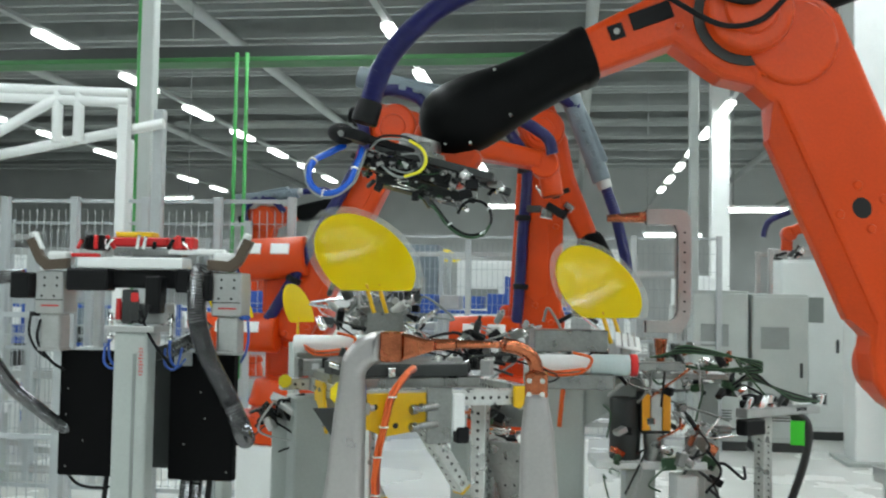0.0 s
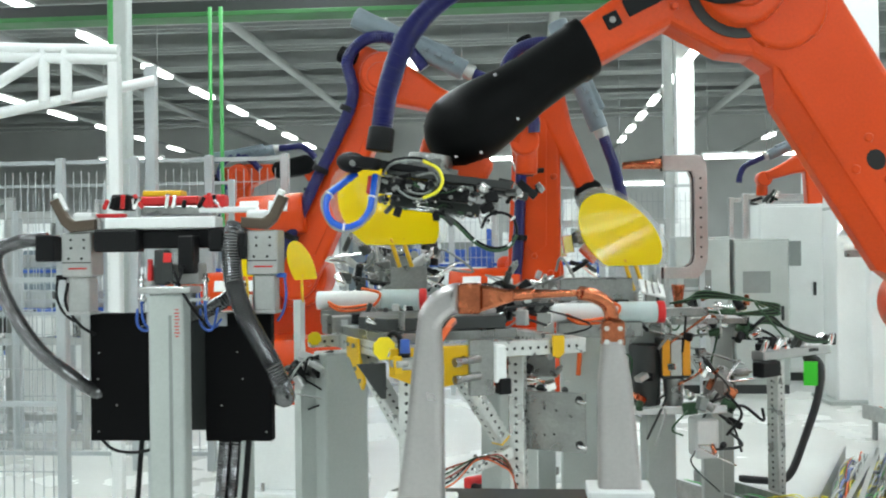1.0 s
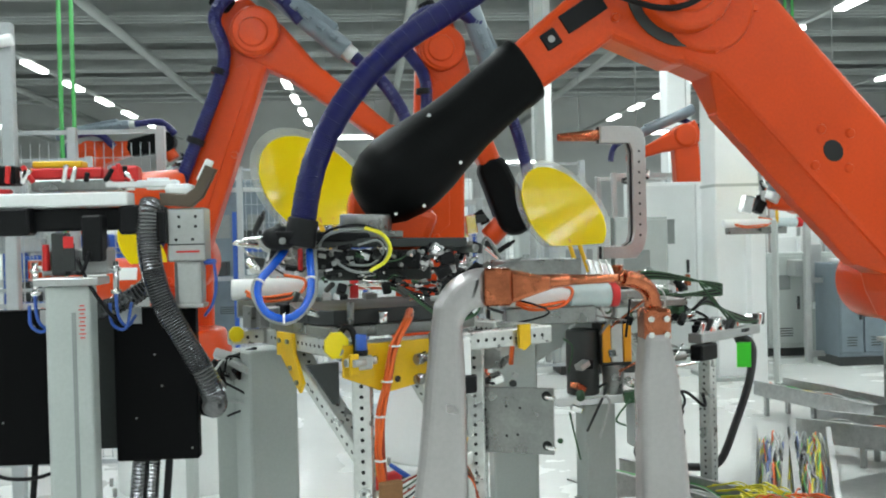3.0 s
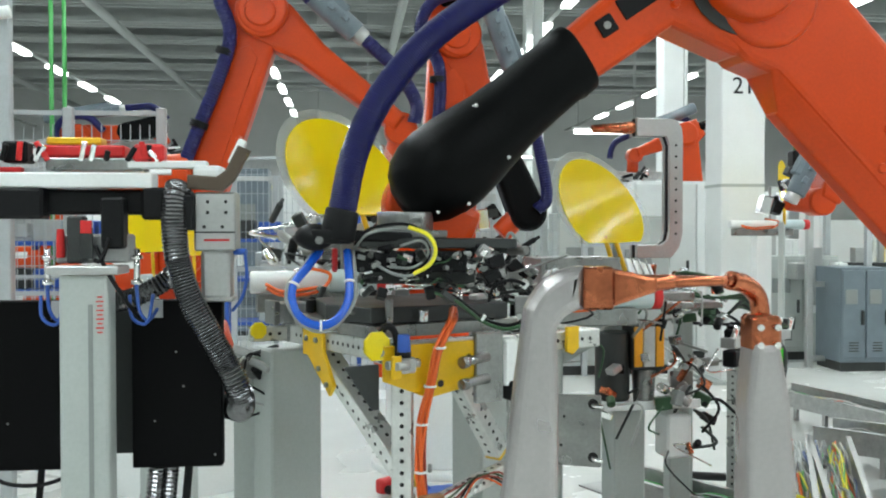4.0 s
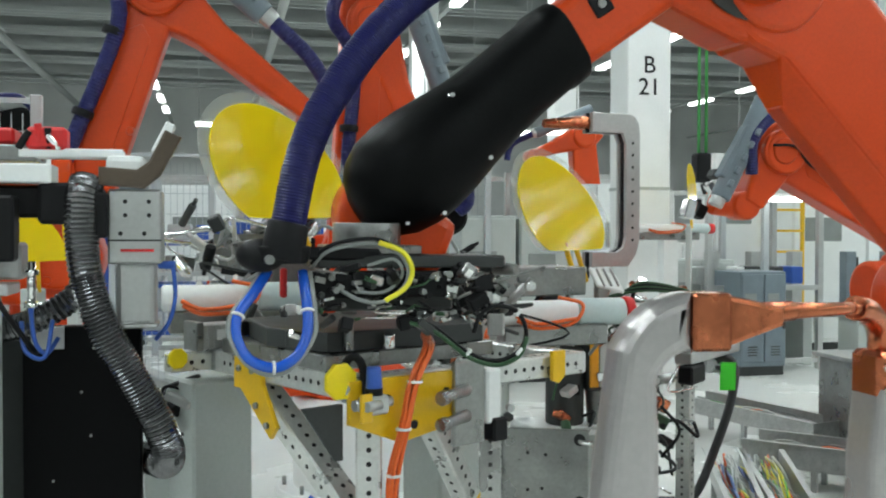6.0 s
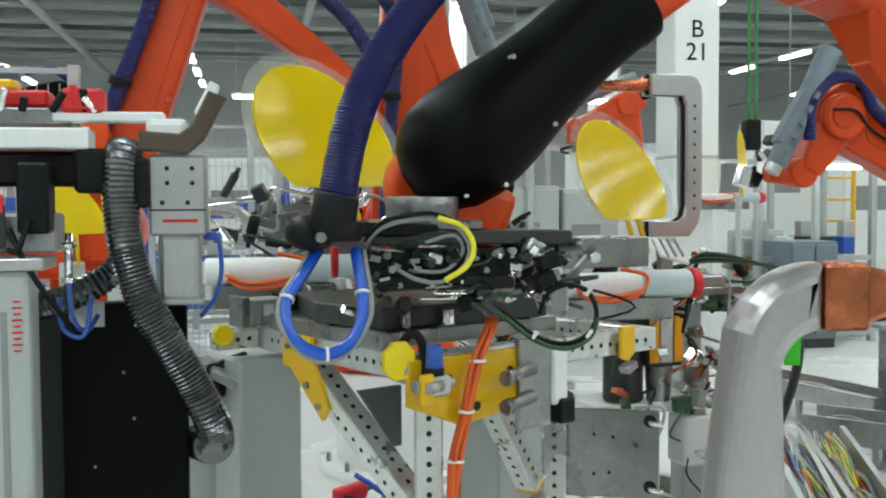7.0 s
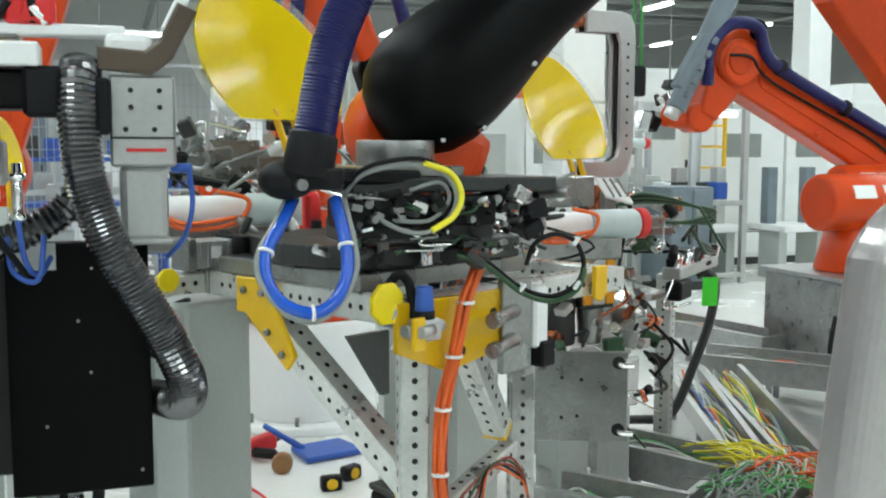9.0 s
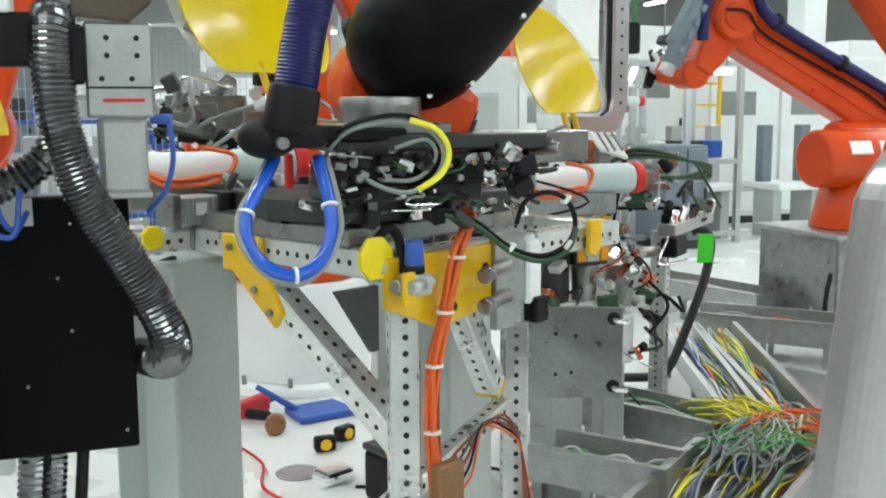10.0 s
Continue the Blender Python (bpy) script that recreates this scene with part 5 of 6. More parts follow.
def gun_station():
    """Second weld gun: a C-frame over an actuator."""
    g = thing("c_frame_gun", "grey C-frame weld gun with yellow striped actuator", "weld gun", pose(0.47, 5.22, 0, 0, 0, 8))
    out = [(-0.10, 0.78), (0.07, 0.78), (0.10, 0.77), (0.12, 0.74), (0.125, 0.70), (0.125, 0.26), (0.11, 0.20), (0.07, 0.15), (-0.10, 0.15), (-0.10, 0.21), (0.02, 0.21), (0.05, 0.23), (0.06, 0.27), (0.06, 0.66), (0.045, 0.70), (-0.10, 0.70)]
    for y, mat in ((-0.03, ALU), (0.0, RUBBER), (0.03, ALU)):
        k = 1.0 if mat is ALU else 1.03
        part("frame_plate", made(prism, [(x * k, z + 1.30) for x, z in out], 0.022, Matrix.Translation((0, y, 0)) @ SIDE, 0.003), mat, g)
    # row of dark discs, painted shade of the frame's holes
    b = bmesh.new()
    for i in range(9):
        cyl(b, (0.09, -0.0415, 1.56 + 0.05 * i), (0.09, -0.043, 1.56 + 0.05 * i), 0.006, None, 8)
    part("hole_shade_discs", b, HOLE_SHADE, g)["kind"] = "stuff"
    part("electrode", made(cyl, (-0.10, 0, 2.04), (-0.30, 0, 2.03), 0.03, 0.018, 16, 0.004), COPPER, g)
    part("electrode", made(cyl, (-0.02, 0, 1.42), (-0.02, 0, 1.30), 0.035, 0.02, 16, 0.004), COPPER, g)
    b = bmesh.new()
    box(b, (-0.06, -0.02, 1.05), (0.15, 0.13, 0.20), bevel=0.006)
    part("actuator", b, DGREY, g)
    for x in (-0.052, 0.052):
        part("stripe_cover", made(box, (x - 0.06, -0.088, 1.055), (0.04, 0.012, 0.18), bevel=0.004), STRIPE, g, "orange yellow cover strip")
    part("cover", made(box, (-0.06, -0.087, 1.055), (0.055, 0.008, 0.18), bevel=0.002), ALU, g)
    part("cylinder", made(cyl, (-0.06, -0.03, 0.95), (-0.06, -0.03, 0.78), 0.055, 0.045, 22, 0.01), STEEL, g)
    part("drum", made(cyl, (-0.20, 0.0, 1.12), (-0.20, 0.0, 0.81), 0.078, None, 28, 0.012), DGREY, g, "dark cylindrical transformer")
    part("shelf", made(box, (0.0, 0.05, 1.235), (0.62, 0.26, 0.03), bevel=0.004), STEEL, g)
    part("shelf", made(box, (-0.08, 0.05, 0.79), (0.56, 0.26, 0.04), bevel=0.004), WHITE, g)
    part("post", made(box, (-0.12, 0.06, 0.38), (0.15, 0.15, 0.76), bevel=0.006), GREY, g)
    part("box", made(box, (0.10, 0.0, 0.64), (0.12, 0.14, 0.20), bevel=0.01), WHITE, g, "white junction box")
    rnd = random.Random(21)
    for i in range(60):
        x, y, z = rnd.uniform(-0.36, 0.36), rnd.uniform(-0.18, -0.02), rnd.choice((rnd.uniform(0.55, 1.2), rnd.uniform(1.24, 1.36)))
        b = bmesh.new()
        if i % 3 == 0:
            cyl(b, (x, y, z), (x + rnd.uniform(-0.06, 0.06), y - 0.03, z + rnd.uniform(-0.05, 0.05)), rnd.uniform(0.008, 0.022), None, 12, 0.003)
        elif i % 3 == 1:
            box(b, (x, y, z), (rnd.uniform(0.02, 0.08), 0.05, rnd.uniform(0.02, 0.07)), (0, rnd.uniform(-30, 30), rnd.uniform(-30, 30)), bevel=0.004)
        else:
            q = Vector((x, y - 0.03, z))
            tube(b, [q, q + Vector((rnd.uniform(-0.1, 0.1), -0.05, rnd.uniform(-0.1, 0.03))), q + Vector((rnd.uniform(-0.12, 0.12), -0.02, rnd.uniform(-0.22, -0.05)))], rnd.uniform(0.004, 0.008), 7)
        part(("fitting", "valve", "cable")[i % 3], b, (CHROME, DGREY, RUBBER, STEEL, RUBBER, ALU, CABLE_GY, CABLE_GN, CHROME, COPPER)[rnd.randrange(10)], g)
    for k in range(5):
        b = bmesh.new()
        tube(b, [(-0.1 + 0.02 * k, -0.12, 1.33), (0.05, -0.2, 1.36 + 0.008 * k), (0.3, -0.2, 1.34), (0.45, -0.15, 1.31 - 0.01 * k), (0.2, -0.22, 1.28), (0.0, -0.16, 1.30)], 0.006, 8)
        part("cable", b, (CABLE_GN, RUBBER)[k % 2], g)
    return g


gun_station()


def tag_station():
    g = thing("clamp_arm_stand", "steel clamp arm with bright green tag on a perforated post", "stand", pose(1.10, 5.55, 0, 0, 0, 42))
    part("arm", made(box, (0.0, 0, 1.04), (0.62, 0.08, 0.05), bevel=0.005), ALU, g)
    part("green_tag", made(box, (0.06, -0.07, 0.925), (0.072, 0.004, 0.13), (4, 0, -52)), LIME, g, "fluorescent green paper tag")
    b = bmesh.new()
    for k in range(5):
        box(b, (0.10 + 0.018 * k, -0.0415, 1.045), (0.011, 0.002, 0.018))
    part("marking", b, RUBBER, g)
    perf(g, (0.02, 0.12, 0.03), (0.02, 0.12, 1.0), 0.07)
    part("base_plate", made(box, (0.02, 0.12, 0.014), (0.3, 0.3, 0.028), bevel=0.004), WHITE, g)
    rnd = random.Random(8)
    for i in range(16):
        x = rnd.uniform(-0.34, 0.36)
        b = bmesh.new()
        if i % 2:
            box(b, (x, 0, 1.07 + rnd.uniform(0, 0.04)), (rnd.uniform(0.03, 0.09), 0.06, 0.05), (0, rnd.uniform(-15, 15), 0), bevel=0.006)
        else:
            cyl(b, (x, -0.02, 1.06), (x + rnd.uniform(-0.03, 0.06), -0.03, 1.12), 0.016, None, 12, 0.003)
        part("clamp_block" if i % 2 else "fitting", b, (CHROME, RUBBER, DGREY, CHROME)[i % 4], g)
    part("clamp_block", made(box, (-0.26, -0.02, 0.97), (0.16, 0.07, 0.08), bevel=0.008), RUBBER, g)
    for k in range(4):
        b = bmesh.new()
        tube(b, [(-0.5, -0.1, 1.2), (-0.36, -0.08 - 0.01 * k, 1.22 + 0.012 * k), (-0.15, -0.06, 1.18), (0.05, -0.05, 1.10 + 0.01 * k), (0.3, -0.03, 1.08)], 0.008, 8)
        part("cable", b, (CABLE_GN, RUBBER)[k % 2], g)
    b = bmesh.new()
    tube(b, [g.matrix_basis.inverted() @ Vector(p) for p in ((1.19, 5.65, 0.985), (1.221, 5.634, 1.0), (1.255, 5.618, 0.98), (1.266, 5.611, 0.911), (1.243, 5.623, 0.755), (1.181, 5.654, 0.543), (1.128, 5.681, 0.382), (1.085, 5.703, 0.32), (1.03, 5.73, 0.305), (0.95, 5.77, 0.30), (0.86, 5.80, 0.30))], 0.022, 14, 8, 0.0016, 0.012)
    part("hose", b, CABLE_DK, g, "dark grey hose hanging to the floor")


CABLE_DK = material("dark_grey_hose", (0.035, 0.036, 0.04), 0.5, vary=0.2)
tag_station()


# ---- groups of small pneumatic parts ----
def valve_cluster(label, c, size, n, seed, mats, stand=0.0):
    g = thing("valve_cluster", label, "pneumatics", pose(*c), "pneumatic clusters")
    rnd = random.Random(seed)
    part("mounting_plate", made(box, (0, size[1] * 0.3, 0), (size[0] * 0.5, 0.02, size[2] * 0.5), bevel=0.003), STEEL, g)
    if stand:
        part("post", made(box, (0, size[1] * 0.3 + 0.06, -c[2] / 2), (0.10, 0.10, c[2]), bevel=0.004), GREY, g)
    for i in range(n):
        p = Vector([rnd.uniform(-0.5, 0.5) * q for q in size])
        b = bmesh.new()
        kind = i % 4
        if kind == 0:
            d = Vector((rnd.uniform(-1, 1), rnd.uniform(-0.6, 0.2), rnd.uniform(-0.6, 0.8))).normalized() * rnd.uniform(0.05, 0.12)
            cyl(b, p, p + d, rnd.uniform(0.012, 0.024), None, 14, 0.003)
            cyl(b, p + d, p + d * 1.25, 0.008, None, 10)
        elif kind == 1:
            box(b, p, (rnd.uniform(0.03, 0.09), rnd.uniform(0.03, 0.06), rnd.uniform(0.02, 0.06)), (rnd.uniform(-25, 25), rnd.uniform(-40, 40), rnd.uniform(-30, 30)), bevel=0.005)
        elif kind == 2:
            tube(b, [p, p + Vector((rnd.uniform(-0.1, 0.1), -0.06, rnd.uniform(0.0, 0.08))), p + Vector((rnd.uniform(-0.2, 0.2), -0.05, rnd.uniform(-0.1, 0.05))), p + Vector((rnd.uniform(-0.2, 0.2), 0.0, rnd.uniform(-0.16, 0.0)))], rnd.uniform(0.004, 0.008), 7)
        else:
            cyl(b, p, p + Vector((0, -0.03, 0)), rnd.uniform(0.010, 0.02), None, 6)
        part(("cylinder", "valve", "cable", "fitting")[kind], b, mats[rnd.randrange(len(mats))], g)


SILVER = (CHROME, CHROME, ALU, STEEL, RUBBER, DGREY, CABLE_GY)
MIXED = (CHROME, ALU, RUBBER, DGREY, STEEL, CABLE_GN, CABLE_GY, CHROME, RUBBER, STEEL, ALU, DGREY, RUBBER, CHROME, STEEL, ALU, DGREY, COPPER)
valve_cluster("silver air cylinders and cables behind the clamp", (-1.00, 4.95, 1.52), (0.50, 0.24, 0.26), 64, 31, SILVER)
valve_cluster("black and silver clamp parts beside the tool", (-0.33, 4.22, 1.40), (0.26, 0.16, 0.12), 24, 32, (RUBBER, RUBBER, DGREY, CHROME, STEEL))
valve_cluster("pneumatic valves and hoses below the weld gun", (0.64, 5.27, 0.84), (0.22, 0.2, 0.30), 20, 33, MIXED, 1.0)
valve_cluster("small valves and cables under the table top", (-0.28, 4.55, 1.08), (0.34, 0.2, 0.22), 26, 35, MIXED)
valve_cluster("silver clamp parts behind the yellow shield", (-0.22, 5.62, 1.36), (0.5, 0.3, 0.26), 40, 37, SILVER, 1.0)
valve_cluster("cables and fittings beside the C-frame", (0.75, 5.55, 1.22), (0.36, 0.2, 0.2), 22, 38, (CHROME, RUBBER, CABLE_GN, DGREY, STEEL, CHROME), 1.0)
valve_cluster("valves and cables beside the panel stand", (-1.27, 4.30, 1.09), (0.12, 0.12, 0.14), 16, 39, (RUBBER, DGREY, CHROME, ALU), 1.0)


# ---- cable trays on the floor ----


def cable_tray(a, b_, w, n, h=0.16, z=0.07, seed=1):
    g = thing("cable_tray", "galvanised floor cable tray full of coloured cables", "cable tray", group="cable trays")
    a, b_ = Vector((*a, z)), Vector((*b_, z))
    d = (b_ - a).normalized()
    nrm = Vector((-d[1], d[0], 0))
    m = Matrix(((d[0], nrm[0], 0, a[0]), (d[1], nrm[1], 0, a[1]), (0, 0, 1, z), (0, 0, 0, 1)))
    L = (b_ - a).length
    for nm, c, s_ in (("bottom", (L / 2, 0, 0), (L, w, 0.006)), ("side", (L / 2, w / 2, h / 2), (L, 0.006, h)), ("side", (L / 2, -w / 2, h / 2), (L, 0.006, h)), ("end", (L, 0, h / 2), (0.006, w - 0.008, h * 0.98)), ("lip", (L / 2, w / 2 + 0.012, h), (L, 0.03, 0.006)), ("lip", (L / 2, -w / 2 - 0.012, h), (L, 0.03, 0.006))):
        bm = bmesh.new()
        box(bm, c, s_)
        bmesh.ops.transform(bm, matrix=m, verts=bm.verts[:])
        part(nm, bm, GALV, g)
    for x in (0.08 * L, 0.5 * L, 0.92 * L):
        bm = bmesh.new()
        box(bm, (x, w * 0.36, -z / 2 - 0.003), (0.035, 0.03, z - 0.006))
        box(bm, (x, -w * 0.36, -z / 2 - 0.003), (0.035, 0.03, z - 0.006))
        box(bm, (x, 0, -0.02), (0.03, w * 0.8, 0.02))
        bmesh.ops.transform(bm, matrix=m, verts=bm.verts[:])
        part("foot", bm, GALV, g)
    rnd = random.Random(seed)
    mats = (CABLE_GY, CABLE_WH, CABLE_WH, CABLE_GNB, CABLE_GY, CABLE_BL, CABLE_YE, CABLE_WH, CABLE_YE, CABLE_OR)
    for i in range(n):
        bm = bmesh.new()
        y = rnd.uniform(-w * 0.42, w * 0.42)
        pts = []
        for k in range(7):
            y = max(-w * 0.45, min(w * 0.45, y + rnd.uniform(-0.03, 0.03)))
            pts.append((L * k / 6, y, rnd.uniform(0.012, h * 0.75)))
        tube(bm, pts, rnd.choice((0.0035, 0.004, 0.005, 0.006, 0.009)), 6, 4)
        bmesh.ops.transform(bm, matrix=m, verts=bm.verts[:])
        part("cable", bm, mats[rnd.randrange(10)], g)
    return g


CABLE_GNB = material("bright_green_cable", (0.10, 0.42, 0.12), 0.45)
CABLE_BL = material("blue_cable", (0.10, 0.16, 0.40), 0.45)
CABLE_WH = material("white_cable", (0.55, 0.57, 0.55), 0.45)
cable_tray((1.845, 6.79), (1.165, 5.10), 0.19, 34, 0.13, 0.16, seed=2)
cable_tray((2.06, 6.74), (1.29, 4.99), 0.22, 38, 0.13, 0.16, seed=3)
cable_tray((2.24, 7.16), (2.82, 6.53), 0.34, 14, 0.15, 0.14, seed=4)
cable_tray((2.62, 8.75), (2.98, 7.42), 0.30, 14, 0.12, 0.17, seed=8)
cable_tray((0.55, 5.97), (1.03, 5.11), 0.22, 12, 0.14, 0.16, seed=5)
cable_tray((0.16, 5.20), (0.56, 4.73), 0.20, 10, 0.14, 0.16, seed=6)
cable_tray((0.28, 4.28), (1.24, 5.03), 0.42, 34, 0.13, 0.14, seed=7)
# loose tangle over the junction of the trays
g = thing("cable_tangle", "tangle of yellow, green, orange and grey cables over the trays", "cables", kind="stuff")
rnd = random.Random(17)
for mat, cx_, cy_, way in ((CABLE_YE, 1.10, 5.06, 110), (CABLE_OR, 1.12, 4.95, 30), (CABLE_GNB, 1.10, 4.90, 50), (CABLE_GY, 1.00, 4.88, 40), (CABLE_WH, 1.08, 4.90, 60), (CABLE_GY, 0.85, 4.72, 60), (CABLE_OR, 1.18, 4.80, 120), (CABLE_GNB, 0.98, 4.80, 20)):
    bm = bmesh.new()
    for i in range(22):
        x, y = cx_ + rnd.uniform(-0.13, 0.13), cy_ + rnd.uniform(-0.12, 0.12)
        a_ = radians(way + rnd.uniform(-25, 25))
        bend, lift = rnd.uniform(-0.10, 0.10), rnd.uniform(0.0, 0.05)
        pts = []
        for k in range(-2, 3):
            d_ = 0.075 * k
            pts.append((x + d_ * math.cos(a_) - bend * (d_ / 0.15) ** 2 * math.sin(a_), y + d_ * math.sin(a_) + bend * (d_ / 0.15) ** 2 * math.cos(a_), 0.315 + lift - 0.02 * abs(k)))
        tube(bm, pts, rnd.choice((0.003, 0.0035, 0.004, 0.006)), 6, 4)
    part("cable_bundle", bm, mat, g)
for x, y, s_ in ((2.3, 6.1, 0.75), (0.95, 6.6, 0.7), (2.4, 5.2, 0.6)):
    tagged(mesh_ob("floor_plate", made(box, (x, y, 0.006), (s_, s_, 0.012), (0, 0, 24), bevel=0.002), GALV), "flat steel cover plate on the floor", "plate", "floor plates")


# ---- things left on the floor under the table ----
def floor_things():
    g = thing("toolbox", "black plastic toolbox on the floor", "toolbox", pose(-0.15, 5.45, 0, 0, 0, 20))
    part("body", made(box, (0, 0, 0.10), (0.42, 0.26, 0.2), bevel=0.02, seg=2), RUBBER, g)
    part("lid", made(box, (0, 0, 0.215), (0.43, 0.27, 0.03), bevel=0.012, seg=2), DGREY, g)
    for i, (x, y) in enumerate(((-0.42, 6.10), (-0.30, 6.22))):
        g = thing("tape_measure", "black and yellow tape measure lying on the floor", "tape measure", pose(x, y, 0, 0, 0, 30 * i), "tape measures")
        part("case", made(box, (0, 0, 0.035), (0.10, 0.06, 0.07), bevel=0.015, seg=2), RUBBER, g)
        part("side", made(cyl, (0, -0.031, 0.036), (0, -0.034, 0.036), 0.026, None, 18), YELLOW, g)
    g = thing("dustpan", "blue plastic dustpan with brush on the floor", "dustpan", pose(-0.33, 6.65, 0, 0, 0, 15))
    part("pan", made(prism, [(-0.16, -0.12), (0.16, -0.12), (0.14, 0.12), (-0.14, 0.12)], 0.03, Matrix.Translation((0, 0, 0.02)), 0.006), BLUE, g)
    part("handle", made(cyl, (-0.10, 0.05, 0.03), (-0.28, 0.14, 0.16), 0.018, 0.014, 12, 0.003), BLUE, g)
    tagged(mesh_ob("cable_drum", made(cyl, (-0.60, 6.38, 0.05), (-0.585, 6.44, 0.05), 0.05, None, 20, 0.008), WOOD), "small brown disc standing on the floor", "disc")
    tagged(mesh_ob("floor_drain", made(cyl, (-0.59, 5.85, 0.001), (-0.59, 5.85, 0.008), 0.095, None, 28, 0.002), GALV), "round steel floor drain cover", "drain")
    g = thing("cordless_drill", "red and black cordless drill lying on the floor", "drill", pose(-0.66, 6.72, 0, 0, 0, 40))
    part("body", made(box, (0, 0, 0.06), (0.22, 0.07, 0.09), bevel=0.02, seg=2), RED, g)
    part("handle", made(box, (-0.06, -0.09, 0.045), (0.05, 0.14, 0.05), (0, 0, 15), bevel=0.015), RUBBER, g)
    part("chuck", made(cyl, (0.11, 0, 0.06), (0.18, 0, 0.06), 0.022, 0.014, 14, 0.003), DGREY, g)
    g = thing("glove_pack", "crumpled silver pack on the floor", "pack", pose(-0.47, 5.70, 0))
    part("pack", made(box, (0, 0, 0.035), (0.16, 0.11, 0.06), (0, 0, 25), bevel=0.02, seg=2), CHROME, g)
    b = bmesh.new()
    tube(b, [(-0.80, 6.3, 0.012), (-0.72, 6.0, 0.012), (-0.76, 5.7, 0.012), (-0.66, 5.4, 0.012), (-0.70, 5.0, 0.012)], 0.007, 8)
    tagged(mesh_ob("red_hose", b, RED), "red air hose trailing over the floor", "hose")
    b = bmesh.new()
    tube(b, [(-0.4, 5.6, 0.008), (-0.1, 5.5, 0.008), (0.1, 5.7, 0.008), (0.3, 5.5, 0.008)], 0.007, 8)
    tagged(mesh_ob("black_cable", b, RUBBER), "thin black cable lying on the floor", "cable")


floor_things()


# ---- columns, fences, racks and cabinets ----
def text_mesh(name, body, size, mat, parent, m):
    cu = bpy.data.curves.new(name, "FONT")
    cu.body, cu.size, cu.extrude, cu.align_x = body, size, 0.002, "CENTER"
    o = new(name, cu)
    me = bpy.data.meshes.new_from_object(o.evaluated_get(bpy.context.evaluated_depsgraph_get()))
    bpy.data.objects.remove(o)
    me.materials.append(mat)
    t = new(name, me)
    t.parent, t.matrix_basis = parent, m
    return t


def column(x, y, w, lettered=False, mat=WHITE):
    g = thing("steel_column", "white painted square hall column" + (" lettered B 21" if lettered else ""), "column", pose(x, y, 0), "hall columns")
    part("shaft", made(box, (0, 0, 4.23), (w, w, 8.46), bevel=0.012), mat, g)
    part("base", made(box, (0, 0, 0.02), (w * 1.5, w * 1.5, 0.04), bevel=0.004), GREY, g)
    part("band", made(box, (0, 0, 2.02), (w + 0.01, w + 0.01, 0.03)), GREY, g)
    if lettered:
        text_mesh("lettering", "B", 0.24, RUBBER, g, pose(0, -w / 2 - 0.003, 3.17, 90, 0, 0))
        text_mesh("lettering", "21", 0.24, RUBBER, g, pose(0, -w / 2 - 0.003, 2.95, 90, 0, 0))


column(3.08, 10.85, 0.46, True)
column(1.70, 14.5, 0.13, mat=GREY)
column(-4.2, 9.4, 0.14, mat=GREY)
column(4.6, 17.5, 0.42)
column(9.2, 15.0, 0.42)
column(3.4, 24.0, 0.42)


def fence(x0, x1, y, h=2.35, step=1.0):
    g = thing("mesh_fence", "grey wire mesh safety fence with square posts", "fence", pose(0, y, 0), "mesh fences")
    n = max(1, round((x1 - x0) / step))
    for i in range(n + 1):
        x = x0 + (x1 - x0) * i / n
        part("post", made(box, (x, 0, h / 2), (0.06, 0.06, h), bevel=0.004), FENCE, g)
    for z in (0.12, h * 0.5, h - 0.03):
        part("rail", made(box, ((x0 + x1) / 2, 0.02, z), (x1 - x0, 0.02, 0.03)), FENCE, g)
    bm = bmesh.new()
    k = int((x1 - x0) / 0.06)
    for i in range(k):
        box(bm, (x0 + 0.06 * i, 0.03, h / 2), (0.005, 0.005, h - 0.2))
    for i in range(int(h / 0.2)):
        box(bm, ((x0 + x1) / 2, 0.036, 0.15 + 0.2 * i), (x1 - x0, 0.005, 0.005))
    w = part("wire_mesh", bm, FENCE, g)
    w["kind"] = "stuff"


FENCE = material("fence_grey", (0.46, 0.49, 0.50), 0.45, metal=0.3, vary=0.1)
fence(-4.4, -2.1, 7.3, step=0.55)
fence(-9.5, -3.2, 9.6, step=1.2)
fence(-2.1, 1.6, 11.3, step=0.95)
fence(-9.5, -3.0, 5.6, h=1.5, step=1.3)


def gantry():
    g = thing("pipe_gantry", "white pipe frame over the next cell", "frame", pose(0, 0, 0))
    for x, y in ((-2.93, 6.2), (-2.75, 6.35), (-3.9, 6.2), (-3.55, 7.6)):
        part("post", made(box, (x, y, 1.42), (0.07, 0.07, 2.84), bevel=0.006), WHITE if x < -2.9 else FENCE, g)
    for a, c in (((-4.3, 6.2, 2.93), (-2.9, 6.2, 2.86)), ((-4.3, 6.2, 2.99), (-2.9, 6.2, 2.92)), ((-3.9, 6.2, 2.50), (-2.7, 6.3, 2.74)), ((-3.4, 6.2, 2.60), (-3.4, 6.2, 2.95)), ((-3.25, 6.2, 2.60), (-3.25, 6.2, 2.95)), ((-4.3, 6.0, 2.3), (-3.4, 6.2, 2.9))):
        part("pipe", made(cyl, a, c, 0.035, None, 14, 0.004), WHITE, g)


gantry()


